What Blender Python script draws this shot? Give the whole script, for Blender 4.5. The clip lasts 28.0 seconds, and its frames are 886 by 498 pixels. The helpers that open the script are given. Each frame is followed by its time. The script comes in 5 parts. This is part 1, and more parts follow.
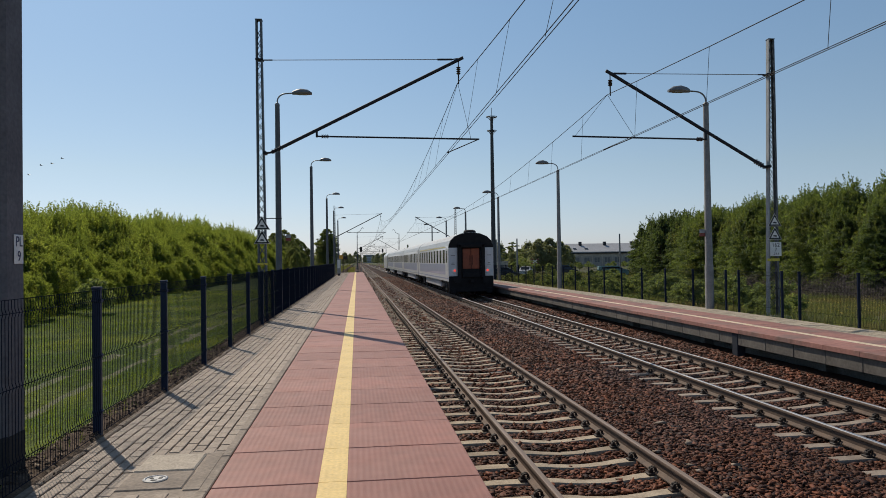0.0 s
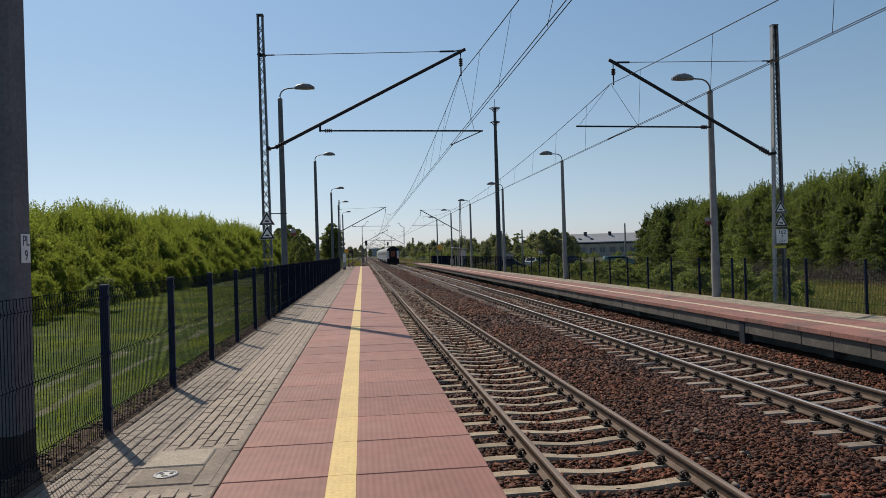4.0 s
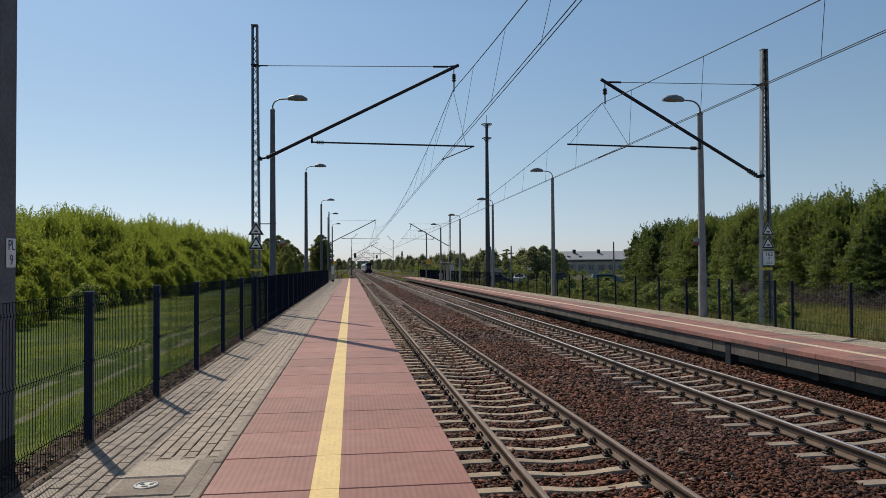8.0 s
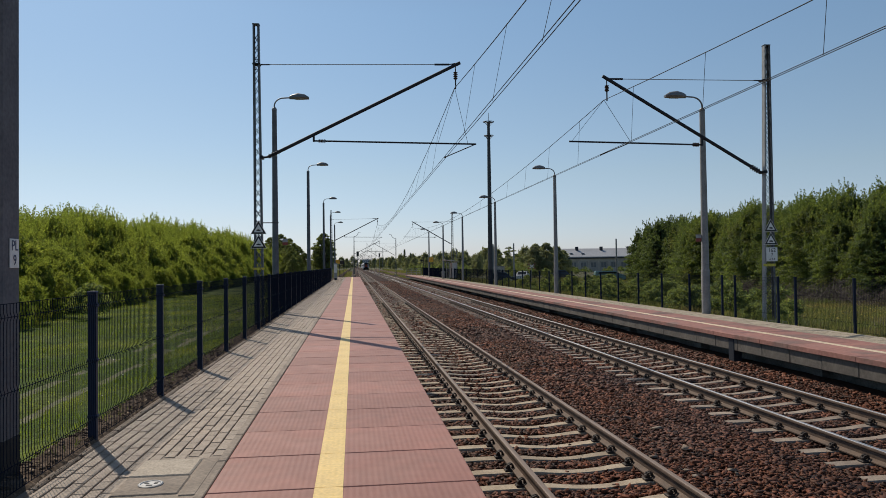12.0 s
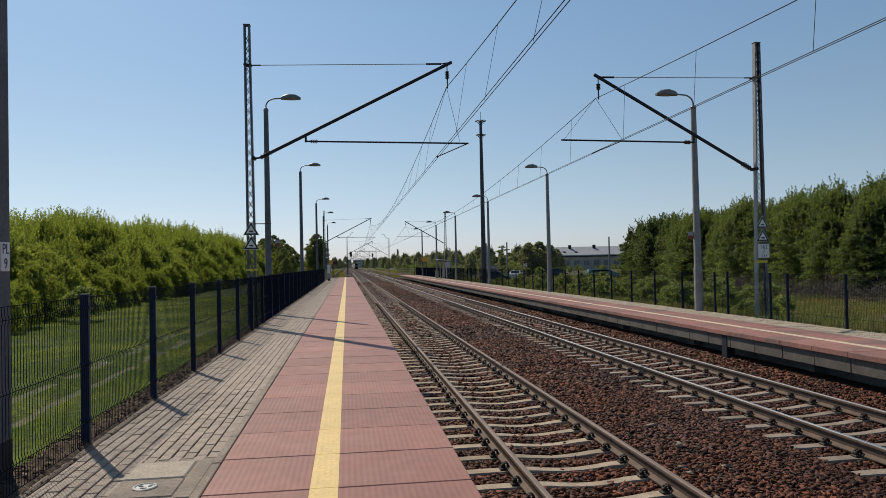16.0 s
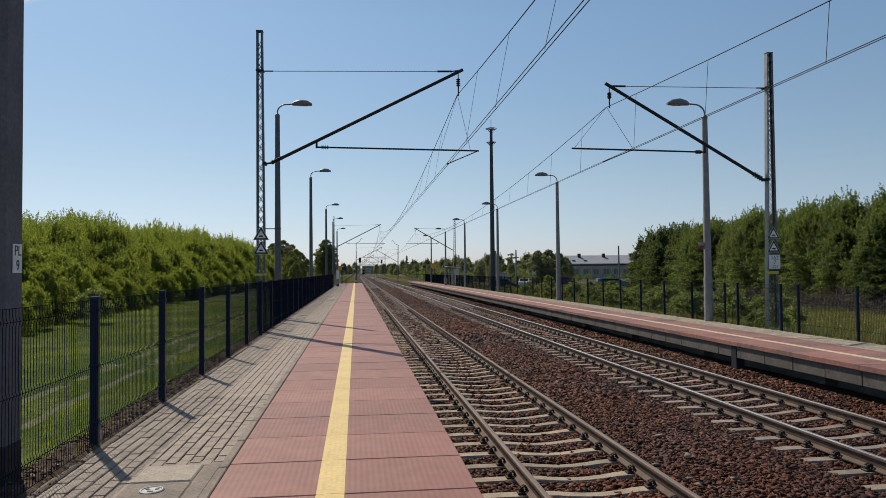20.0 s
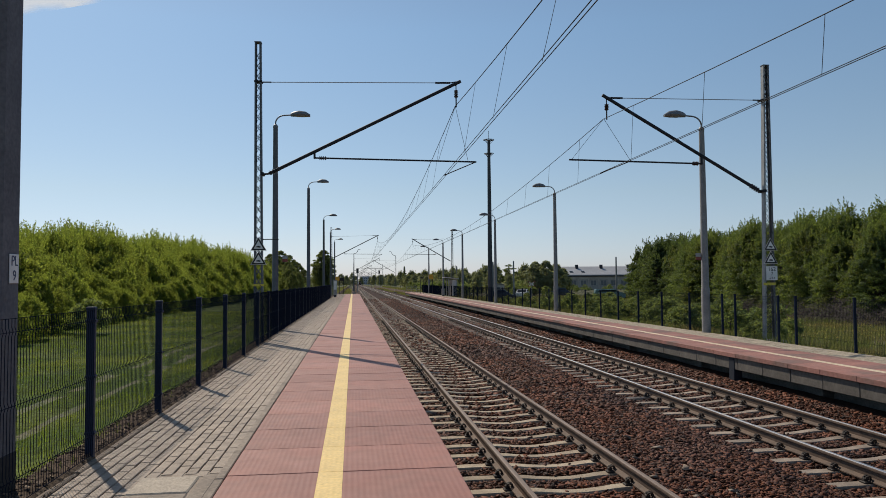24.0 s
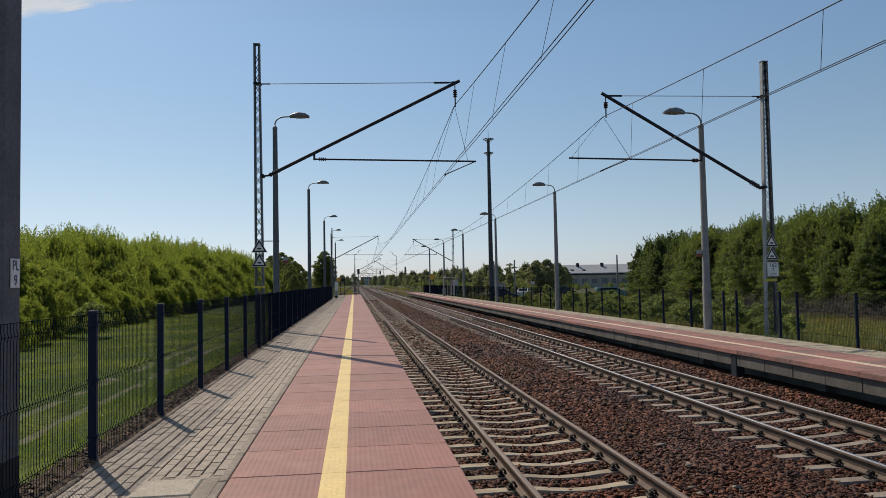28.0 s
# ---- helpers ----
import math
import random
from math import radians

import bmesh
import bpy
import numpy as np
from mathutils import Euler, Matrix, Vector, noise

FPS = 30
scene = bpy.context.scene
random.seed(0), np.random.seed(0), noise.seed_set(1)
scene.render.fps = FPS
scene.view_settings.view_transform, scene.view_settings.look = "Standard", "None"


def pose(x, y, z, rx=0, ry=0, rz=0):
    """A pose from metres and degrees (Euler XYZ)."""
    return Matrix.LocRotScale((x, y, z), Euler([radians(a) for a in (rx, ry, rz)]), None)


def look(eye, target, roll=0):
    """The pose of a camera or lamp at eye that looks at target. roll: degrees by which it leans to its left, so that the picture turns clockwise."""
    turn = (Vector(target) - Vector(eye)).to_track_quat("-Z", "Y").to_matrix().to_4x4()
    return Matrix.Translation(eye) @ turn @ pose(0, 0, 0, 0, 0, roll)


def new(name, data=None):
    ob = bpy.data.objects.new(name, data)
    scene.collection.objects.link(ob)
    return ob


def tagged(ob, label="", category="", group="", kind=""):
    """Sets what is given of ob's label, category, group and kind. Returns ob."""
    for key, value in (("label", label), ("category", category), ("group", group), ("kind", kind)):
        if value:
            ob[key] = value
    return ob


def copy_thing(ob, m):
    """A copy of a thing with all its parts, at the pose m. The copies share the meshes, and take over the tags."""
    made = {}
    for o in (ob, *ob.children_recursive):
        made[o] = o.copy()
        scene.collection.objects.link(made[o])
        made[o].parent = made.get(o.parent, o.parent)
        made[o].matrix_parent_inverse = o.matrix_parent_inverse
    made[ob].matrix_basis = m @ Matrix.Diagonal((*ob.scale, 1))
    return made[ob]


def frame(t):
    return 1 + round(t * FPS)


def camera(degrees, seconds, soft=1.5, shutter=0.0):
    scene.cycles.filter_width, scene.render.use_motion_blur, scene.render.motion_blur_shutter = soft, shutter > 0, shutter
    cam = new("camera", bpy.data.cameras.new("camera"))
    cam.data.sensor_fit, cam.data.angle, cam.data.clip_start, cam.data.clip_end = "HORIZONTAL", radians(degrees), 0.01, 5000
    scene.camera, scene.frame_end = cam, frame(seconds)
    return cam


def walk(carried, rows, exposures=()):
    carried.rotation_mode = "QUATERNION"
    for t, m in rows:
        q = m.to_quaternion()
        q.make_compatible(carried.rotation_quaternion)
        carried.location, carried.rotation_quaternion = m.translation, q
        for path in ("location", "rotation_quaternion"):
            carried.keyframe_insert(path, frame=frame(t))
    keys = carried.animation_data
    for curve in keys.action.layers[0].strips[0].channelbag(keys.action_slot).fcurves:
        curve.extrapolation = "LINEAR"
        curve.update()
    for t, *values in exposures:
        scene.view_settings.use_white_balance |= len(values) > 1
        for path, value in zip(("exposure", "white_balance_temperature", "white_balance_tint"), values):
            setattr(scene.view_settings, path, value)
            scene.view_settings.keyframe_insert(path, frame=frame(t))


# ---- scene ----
cam = camera(62.887, 28.0, 0.75)
EYE = 1.696  # height of the lens over the platform
# seconds, tilt up, turn to the right, lean: degrees
TURNS = (
    (0, 0.871, 6.795, 0.833), (0.5, 0.718, 6.786, 1.035), (1, 0.497, 6.923, 1.012), (1.5, 0.380, 6.993, 1.039),
    (2, 0.341, 6.906, 1.333), (2.5, 0.364, 6.631, 1.668), (3, 0.348, 6.313, 1.774), (3.5, 0.256, 6.292, 1.894),
    (5.5, 0.502, 6.879, 0.634), (6, 0.734, 6.889, 0.479), (6.5, 1.338, 6.845, 0.458), (7, 1.309, 6.741, 0.507),
    (7.5, 1.299, 6.910, 0.512), (8, 1.400, 7.252, 0.432), (8.5, 1.616, 7.325, 0.372), (9, 1.677, 7.361, 0.388),
    (9.5, 1.617, 7.507, 0.282), (10, 1.516, 7.518, -0.192), (10.5, 1.539, 7.470, -0.473), (11, 1.528, 7.162, -0.041),
    (11.5, 1.408, 7.116, 0.429), (12, 1.241, 7.055, 0.745), (12.5, 1.020, 6.701, 1.154), (14.5, 0.717, 5.691, 0.904),
    (15, 0.929, 5.955, 0.836), (15.5, 1.201, 6.548, 0.963), (16, 1.190, 7.590, 1.262), (16.5, 1.193, 7.898, 1.109),
    (17, 1.226, 7.892, 0.715), (17.5, 1.269, 7.818, 0.514), (18, 1.500, 7.667, 0.379), (18.5, 1.549, 7.622, 0.118),
    (19, 1.486, 7.413, -0.027), (19.5, 1.622, 6.933, 0.299), (20, 1.755, 6.881, 0.566), (20.5, 1.891, 6.957, 0.587),
    (21, 2.190, 6.962, 0.632), (21.5, 2.402, 6.951, 0.778), (23.5, 2.608, 6.705, 0.332), (24, 2.613, 7.079, 0.476),
    (24.5, 2.592, 7.325, 0.781), (25, 2.696, 7.272, 0.716), (25.5, 2.606, 7.348, 0.689), (26, 2.564, 7.553, 0.895),
    (26.5, 2.505, 7.629, 1.223), (27, 2.520, 7.485, 1.391), (27.5, 2.583, 7.153, 1.236), (28, 2.597, 7.021, 1.114))
walk(cam, [(t, pose(0, 0, EYE, 90 + up, 0, -side) @ pose(0, 0, 0, 0, 0, -lean)) for t, up, side, lean in TURNS],
     exposures=[(0, 0.0), (28, 0.0)])

# ---- light ----
SUN_EL, SUN_AZ = radians(46.5), math.atan2(-0.475, 0.88)
world = bpy.data.worlds.new("sky")
scene.world = world
world.use_nodes = True
wn = world.node_tree.nodes
sky = wn.new("ShaderNodeTexSky")
sky.sky_type, sky.sun_disc = "NISHITA", False
sky.sun_elevation, sky.sun_rotation = SUN_EL, SUN_AZ % (2 * math.pi)
sky.altitude, sky.air_density, sky.dust_density, sky.ozone_density = 100, 1.0, 0.35, 1.6
tint = wn.new("ShaderNodeMix")
tint.data_type, tint.blend_type = "RGBA", "MULTIPLY"
tint.inputs[0].default_value = 1.0
# the air close to the horizon is bluer than the model's
way = wn.new("ShaderNodeTexCoord")
split = wn.new("ShaderNodeSeparateXYZ")
grade = wn.new("ShaderNodeValToRGB")
grade.color_ramp.elements[0].position, grade.color_ramp.elements[0].color = 0.0, (0.79, 0.88, 1.29, 1)
for height, air in ((0.06, (0.87, 0.90, 1.08)), (0.12, (0.96, 0.955, 0.98)), (0.21, (1.02, 1.04, 1.02)), (0.33, (1.07, 1.15, 1.12))):
    grade.color_ramp.elements.new(height).color = (*air, 1)
last = grade.color_ramp.elements[len(grade.color_ramp.elements) - 1]
last.position, last.color = 0.55, (1.05, 1.05, 0.99, 1)
world.node_tree.links.new(way.outputs["Generated"], split.inputs[0])
world.node_tree.links.new(split.outputs["Z"], grade.inputs[0])
world.node_tree.links.new(grade.outputs[0], tint.inputs[7])
world.node_tree.links.new(sky.outputs[0], tint.inputs[6])
world.node_tree.links.new(tint.outputs[2], wn["Background"].inputs[0])
wn["Background"].inputs[1].default_value = 0.088
sun_data = bpy.data.lights.new("sun", "SUN")
sun_data.energy, sun_data.angle, sun_data.color = 3.6, radians(0.53), (1.0, 0.89, 0.74)
sun = new("sun", sun_data)
to_sun = Vector((math.sin(SUN_AZ) * math.cos(SUN_EL), math.cos(SUN_AZ) * math.cos(SUN_EL), math.sin(SUN_EL)))
sun.matrix_world = look(to_sun * 60, (0, 0, 0))

# ---- materials ----
LIB = {}


def mat(name, col, col2=None, scale=8.0, rough=0.7, metal=0.0, bump=0.0, bscale=60.0, vary=0.0, island=False,
        fine=0.5, through_light=0.0, coat=0.0, emit=0.0, spec=0.5, stretch=(1, 1, 1), detail=6.0, col3=None, col3scale=1.0):
    """A procedural surface: two colours mixed by noise at two scales, optional relief, and random tint per piece."""
    m = bpy.data.materials.new(name)
    m.use_nodes = True
    nt = m.node_tree
    n, l = nt.nodes, nt.links
    b = n["Principled BSDF"]
    geo = n.new("ShaderNodeNewGeometry")
    mp = n.new("ShaderNodeMapping")
    mp.inputs["Scale"].default_value = stretch
    tc = n.new("ShaderNodeTexCoord")
    l.new(geo.outputs["Position"] if name in WORLD_SPACE else tc.outputs["Object"], mp.inputs["Vector"])

    def noise_tex(s, d=detail):
        t = n.new("ShaderNodeTexNoise")
        t.inputs["Scale"].default_value, t.inputs["Detail"].default_value = s, d
        l.new(mp.outputs[0], t.inputs["Vector"])
        return t

    def ramp(src, lo, hi):
        r = n.new("ShaderNodeMapRange")
        r.inputs["From Min"].default_value, r.inputs["From Max"].default_value = lo, hi
        l.new(src, r.inputs["Value"])
        return r.outputs[0]

    def mix(fac, a, c, kind="MIX"):
        x = n.new("ShaderNodeMix")
        x.data_type, x.blend_type = "RGBA", kind
        for sock, val in ((x.inputs[0], fac), (x.inputs[6], a), (x.inputs[7], c)):
            if isinstance(val, (int, float)):
                sock.default_value = val
            elif isinstance(val, tuple):
                sock.default_value = (*val, 1)
            else:
                l.new(val, sock)
        return x.outputs[2]

    out = mix(ramp(noise_tex(scale).outputs[0], 0.35, 0.65), col, col2 or tuple(c * 0.8 for c in col))
    if col3:
        out = mix(ramp(noise_tex(col3scale, 4.0).outputs[0], 0.48, 0.62), out, col3)
    grain = n.new("ShaderNodeMapRange")
    grain.inputs["From Min"].default_value, grain.inputs["From Max"].default_value = 0.3, 0.7
    grain.inputs["To Min"].default_value, grain.inputs["To Max"].default_value = 1 - fine * 0.5, 1 + fine * 0.5
    l.new(noise_tex(scale * 9.7).outputs[0], grain.inputs["Value"])
    sc = n.new("ShaderNodeVectorMath")
    sc.operation = "SCALE"
    l.new(out, sc.inputs[0])
    l.new(grain.outputs[0], sc.inputs["Scale"])
    out = sc.outputs[0]
    if vary:
        r = n.new("ShaderNodeMapRange")
        r.inputs["To Min"].default_value, r.inputs["To Max"].default_value = 1 - vary, 1 + vary
        if island:
            l.new(geo.outputs["Random Per Island"], r.inputs["Value"])
        else:
            oi = n.new("ShaderNodeObjectInfo")
            l.new(oi.outputs["Random"], r.inputs["Value"])
        s2 = n.new("ShaderNodeVectorMath")
        s2.operation = "SCALE"
        l.new(out, s2.inputs[0])
        l.new(r.outputs[0], s2.inputs["Scale"])
        out = s2.outputs[0]
    l.new(out, b.inputs["Base Color"])
    b.inputs["Metallic"].default_value = metal
    b.inputs["Specular IOR Level"].default_value = spec
    rr = n.new("ShaderNodeMapRange")
    rr.inputs["To Min"].default_value, rr.inputs["To Max"].default_value = max(0.04, rough - 0.12), min(1, rough + 0.12)
    l.new(noise_tex(scale * 2.3).outputs[0], rr.inputs["Value"])
    l.new(rr.outputs[0], b.inputs["Roughness"])
    if coat:
        b.inputs["Coat Weight"].default_value = coat
    if emit:
        b.inputs["Emission Color"].default_value = (*col, 1)
        b.inputs["Emission Strength"].default_value = emit
    if bump:
        bp = n.new("ShaderNodeBump")
        bp.inputs["Strength"].default_value, bp.inputs["Distance"].default_value = 1.0, bump
        l.new(noise_tex(bscale).outputs[0], bp.inputs["Height"])
        l.new(bp.outputs[0], b.inputs["Normal"])
    if through_light:
        tr = n.new("ShaderNodeBsdfTranslucent")
        gain = n.new("ShaderNodeVectorMath")
        gain.operation = "MULTIPLY"
        l.new(out, gain.inputs[0])
        gain.inputs[1].default_value = (3.45, 3.1, 1.3)
        l.new(gain.outputs[0], tr.inputs[0])
        ms = n.new("ShaderNodeMixShader")
        ms.inputs[0].default_value = through_light
        l.new(b.outputs[0], ms.inputs[1])
        l.new(tr.outputs[0], ms.inputs[2])
        l.new(ms.outputs[0], n["Material Output"].inputs[0])
    LIB[name] = m
    return m


WORLD_SPACE = {"grass_ground", "ballast_bed", "red_slab", "red_slab_old", "grey_paver", "sandy_paver", "concrete", "ballast_stone", "soil", "rail_steel",
               "sleeper_concrete", "sleeper_concrete_old", "kerb_concrete", "road_asphalt"}
RED = mat("red_slab", (0.335, 0.146, 0.113), (0.268, 0.117, 0.09), 0.55, 0.66, bump=0.001, bscale=120, vary=0.09, fine=0.22,
          col3=(0.30, 0.142, 0.112), col3scale=1.3)
REDOLD = mat("red_slab_old", (0.345, 0.160, 0.128), (0.27, 0.125, 0.10), 1.1, 0.8, bump=0.002, bscale=90, vary=0.08, fine=0.4, col3=(0.20, 0.12, 0.10), col3scale=0.9)
SANDPAVE = mat("sandy_paver", (0.40, 0.34, 0.255), (0.32, 0.27, 0.20), 3.0, 0.85, bump=0.002, bscale=140, vary=0.12, island=True, fine=0.5)
YELLOW = mat("yellow_paint", (0.80, 0.58, 0.22), (0.71, 0.51, 0.20), 3.0, 0.6, fine=0.25, vary=0.04)
PALELINE = mat("pale_line", (0.82, 0.70, 0.49), (0.72, 0.57, 0.39), 3.0, 0.6, fine=0.3, vary=0.05)
PAVER = mat("grey_paver", (0.318, 0.250, 0.188), (0.245, 0.190, 0.143), 4.0, 0.68, bump=0.002, bscale=140, vary=0.14, fine=0.5)
KERB = mat("kerb_concrete", (0.285, 0.232, 0.182), (0.21, 0.17, 0.134), 3.0, 0.85, bump=0.002, bscale=90, vary=0.08)
CONC = mat("concrete", (0.20, 0.19, 0.175), (0.15, 0.145, 0.135), 2.0, 0.85, bump=0.002, bscale=70, vary=0.05)
BEAM = mat("beam_concrete", (0.138, 0.122, 0.104), (0.098, 0.087, 0.075), 1.6, 0.85, bump=0.002, bscale=70, vary=0.12)
DIRTKERB = mat("dirty_kerb", (0.26, 0.205, 0.155), (0.16, 0.122, 0.09), 2.2, 0.9, bump=0.004, bscale=50, vary=0.12, fine=0.6)
COVER = mat("cover_concrete", (0.44, 0.375, 0.295), (0.37, 0.315, 0.25), 6.0, 0.85, bump=0.001, bscale=120)
SLEEP = mat("sleeper_concrete", (0.42, 0.345, 0.25), (0.31, 0.245, 0.175), 5.0, 0.85, bump=0.002, bscale=90, vary=0.18, fine=0.5)
SLEEPOLD = mat("sleeper_concrete_old", (0.32, 0.26, 0.205), (0.225, 0.178, 0.14), 5.0, 0.85, bump=0.002, bscale=90, vary=0.2, fine=0.5)
STONE = mat("ballast_stone", (0.128, 0.044, 0.022), (0.077, 0.031, 0.017), 0.6, 0.66, spec=0.24, vary=0.88, island=True, fine=0.4,
            col3=(0.090, 0.042, 0.029), col3scale=0.22)
BED = mat("ballast_bed", (0.06, 0.033, 0.024), (0.03, 0.018, 0.014), 14.0, 0.95, bump=0.03, bscale=16, fine=1.0, spec=0.1)
RAILTOP = mat("rail_head", (0.56, 0.54, 0.52), (0.48, 0.46, 0.44), 3.0, 0.44, metal=0.8, fine=0.2, stretch=(8, 0.3, 1))
RAILDULL = mat("rail_head_dull", (0.25, 0.19, 0.155), (0.18, 0.135, 0.108), 3.0, 0.72, metal=0.1, fine=0.3, stretch=(8, 0.3, 1))
RAIL = mat("rail_steel", (0.132, 0.088, 0.062), (0.088, 0.06, 0.045), 6.0, 0.75, metal=0.15, bump=0.001, bscale=80, fine=0.5)
CLIP = mat("clip_black", (0.026, 0.020, 0.017), (0.040, 0.028, 0.022), 20, 0.7, vary=0.25)
SOIL = mat("soil", (0.135, 0.100, 0.074), (0.062, 0.045, 0.033), 5.0, 0.95, bump=0.05, bscale=11, fine=0.9, spec=0.1)
GRASSGND = mat("grass_ground", (0.062, 0.097, 0.020), (0.040, 0.066, 0.015), 0.9, 0.95, bump=0.05, bscale=22, fine=1.0,
               col3=(0.105, 0.135, 0.03), col3scale=0.3, spec=0.1)
RUT = mat("dry_grass", (0.128, 0.118, 0.062), (0.075, 0.088, 0.034), 2.6, 0.95, bump=0.02, bscale=25, fine=0.9)
BLADE = mat("grass_blade", (0.057, 0.096, 0.018), (0.074, 0.104, 0.025), 0.5, 0.75, vary=0.45, island=True, through_light=0.45, spec=0.2,
            col3=(0.115, 0.145, 0.03), col3scale=0.3)
WEED = mat("weed_leaf", (0.100, 0.136, 0.068), (0.118, 0.148, 0.078), 0.5, 0.75, vary=0.4, island=True, through_light=0.42, spec=0.2)
TALLG = mat("tall_grass_blade", (0.084, 0.114, 0.050), (0.112, 0.124, 0.064), 0.35, 0.8, vary=0.4, island=True, through_light=0.32, spec=0.2,
            col3=(0.125, 0.112, 0.072), col3scale=0.3)
MEADOW = mat("rough_meadow", (0.098, 0.104, 0.058), (0.135, 0.122, 0.078), 0.35, 0.95, bump=0.05, bscale=9, fine=0.9, col3=(0.075, 0.095, 0.042), col3scale=0.08, spec=0.1)
BLOSSOM = mat("yellow_blossom", (0.55, 0.42, 0.05), (0.42, 0.34, 0.06), 6, 0.7, vary=0.3, island=True)
LEAF_L = mat("willow_leaf", (0.102, 0.134, 0.043), (0.078, 0.110, 0.037), 0.3, 0.62, vary=0.32, island=True, through_light=0.66, spec=0.32,
             col3=(0.094, 0.112, 0.040), col3scale=0.25)
LEAF_R = mat("maple_leaf", (0.082, 0.114, 0.043), (0.056, 0.084, 0.035), 0.22, 0.65, vary=0.26, island=True, through_light=0.45, spec=0.3,
             col3=(0.088, 0.094, 0.036), col3scale=0.16)
LEAF_D = mat("dark_leaf", (0.096, 0.120, 0.058), (0.074, 0.098, 0.048), 0.3, 0.7, vary=0.35, island=True, through_light=0.5, spec=0.3)
BARK = mat("bark", (0.09, 0.07, 0.05), (0.05, 0.04, 0.03), 9, 0.9, bump=0.01, bscale=30)
FENCE = mat("fence_blue", (0.010, 0.021, 0.058), (0.013, 0.024, 0.054), 10, 0.5, fine=0.3, spec=0.3)
FENCEFAR = mat("fence_blue_far", (0.008, 0.015, 0.036), (0.010, 0.017, 0.034), 10, 0.65, fine=0.3, spec=0.15)
WIRE = mat("fence_wire", (0.006, 0.010, 0.024), (0.008, 0.012, 0.022), 10, 0.9, fine=0.3, spec=0.03)
MAST = mat("mast_grey", (0.125, 0.138, 0.152), (0.09, 0.10, 0.112), 4, 0.6, metal=0.3, fine=0.4)
# lighter copy of mast_grey: sunlight on the right mast's left side, as colour
MASTLIT = mat("mast_lit", (0.33, 0.34, 0.34), (0.25, 0.26, 0.26), 4, 0.6, fine=0.4)
GALV = mat("galvanised_steel", (0.33, 0.335, 0.34), (0.26, 0.265, 0.27), 5, 0.5, metal=0.5, fine=0.3)
POLE = mat("pole_concrete", (0.275, 0.272, 0.265), (0.215, 0.212, 0.208), 3, 0.8, bump=0.001, bscale=60, fine=0.4)
# darker copy of pole_concrete: the near pole's shaded side put into the colour
POLESHADED = mat("pole_concrete_shaded", (0.135, 0.135, 0.148), (0.105, 0.105, 0.117), 3, 0.85, bump=0.001, bscale=60, fine=0.4)
DARKMET = mat("dark_metal", (0.020, 0.025, 0.036), (0.028, 0.032, 0.04), 8, 0.65, metal=0.0, spec=0.25)
POLEDARK = mat("pole_dark", (0.052, 0.058, 0.064), (0.038, 0.043, 0.047), 4, 0.6, fine=0.3)
# darker pole colour for the left lamps: their backlit shade is painted in
LAMPBACKLIT = mat("lamp_pole_backlit", (0.125, 0.132, 0.142), (0.095, 0.10, 0.11), 4, 0.75, fine=0.3)
LAMPGREY = mat("lamp_grey", (0.185, 0.192, 0.20), (0.145, 0.15, 0.157), 6, 0.45)
CABLE = mat("copper_cable", (0.028, 0.026, 0.026), (0.02, 0.019, 0.019), 8, 0.7, spec=0.1)
CERAMIC = mat("insulator_brown", (0.035, 0.02, 0.015), (0.025, 0.015, 0.012), 10, 0.25)
WHITE = mat("sign_white", (0.78, 0.78, 0.76), (0.70, 0.70, 0.68), 4, 0.5, fine=0.1)
BLACK = mat("sign_black", (0.012, 0.012, 0.013), (0.018, 0.018, 0.018), 5, 0.5, fine=0.1)
NAVY = mat("letter_navy", (0.02, 0.03, 0.10), (0.02, 0.03, 0.09), 5, 0.5, fine=0.1)
ORANGE = mat("sign_orange", (0.75, 0.38, 0.03), (0.68, 0.34, 0.03), 5, 0.5, fine=0.1)
REDSIGN = mat("sign_red", (0.26, 0.06, 0.045), (0.22, 0.05, 0.04), 5, 0.5, fine=0.1)
YMARK = mat("yellow_mark", (0.6, 0.5, 0.06), (0.5, 0.42, 0.06), 5, 0.6)
COACH = mat("coach_grey", (0.68, 0.69, 0.71), (0.62, 0.63, 0.65), 1.5, 0.35, fine=0.1, coat=0.3)
COACHBLUE = mat("coach_blue", (0.36, 0.39, 0.54), (0.33, 0.36, 0.50), 1.5, 0.35, fine=0.1, coat=0.3)
COACHROOF = mat("coach_roof", (0.42, 0.43, 0.43), (0.34, 0.35, 0.35), 1.2, 0.45, fine=0.3, metal=0.2)
COACHYEL = mat("coach_yellow", (0.68, 0.60, 0.30), (0.62, 0.55, 0.27), 2, 0.4, fine=0.1)
COACHBLK = mat("coach_black", (0.011, 0.011, 0.013), (0.017, 0.016, 0.017), 4, 0.75, fine=0.4, spec=0.25)
COACHDOOR = mat("coach_door", (0.34, 0.075, 0.025), (0.22, 0.05, 0.02), 2.5, 0.5, fine=0.1)
TAIL = mat("tail_lamp", (1.0, 0.10, 0.07), (1.0, 0.10, 0.07), 4, 0.3, fine=0.0, emit=0.7)
TINT = mat("tinted_glass", (0.02, 0.024, 0.028), (0.025, 0.03, 0.033), 4, 0.2, fine=0.1, spec=0.18)
BARNWALL = mat("barn_wall", (0.40, 0.375, 0.34), (0.29, 0.27, 0.24), 0.5, 0.85, fine=0.3)
PALEWALL = mat("pale_wall", (0.55, 0.54, 0.52), (0.48, 0.47, 0.46), 0.3, 0.85, fine=0.2)
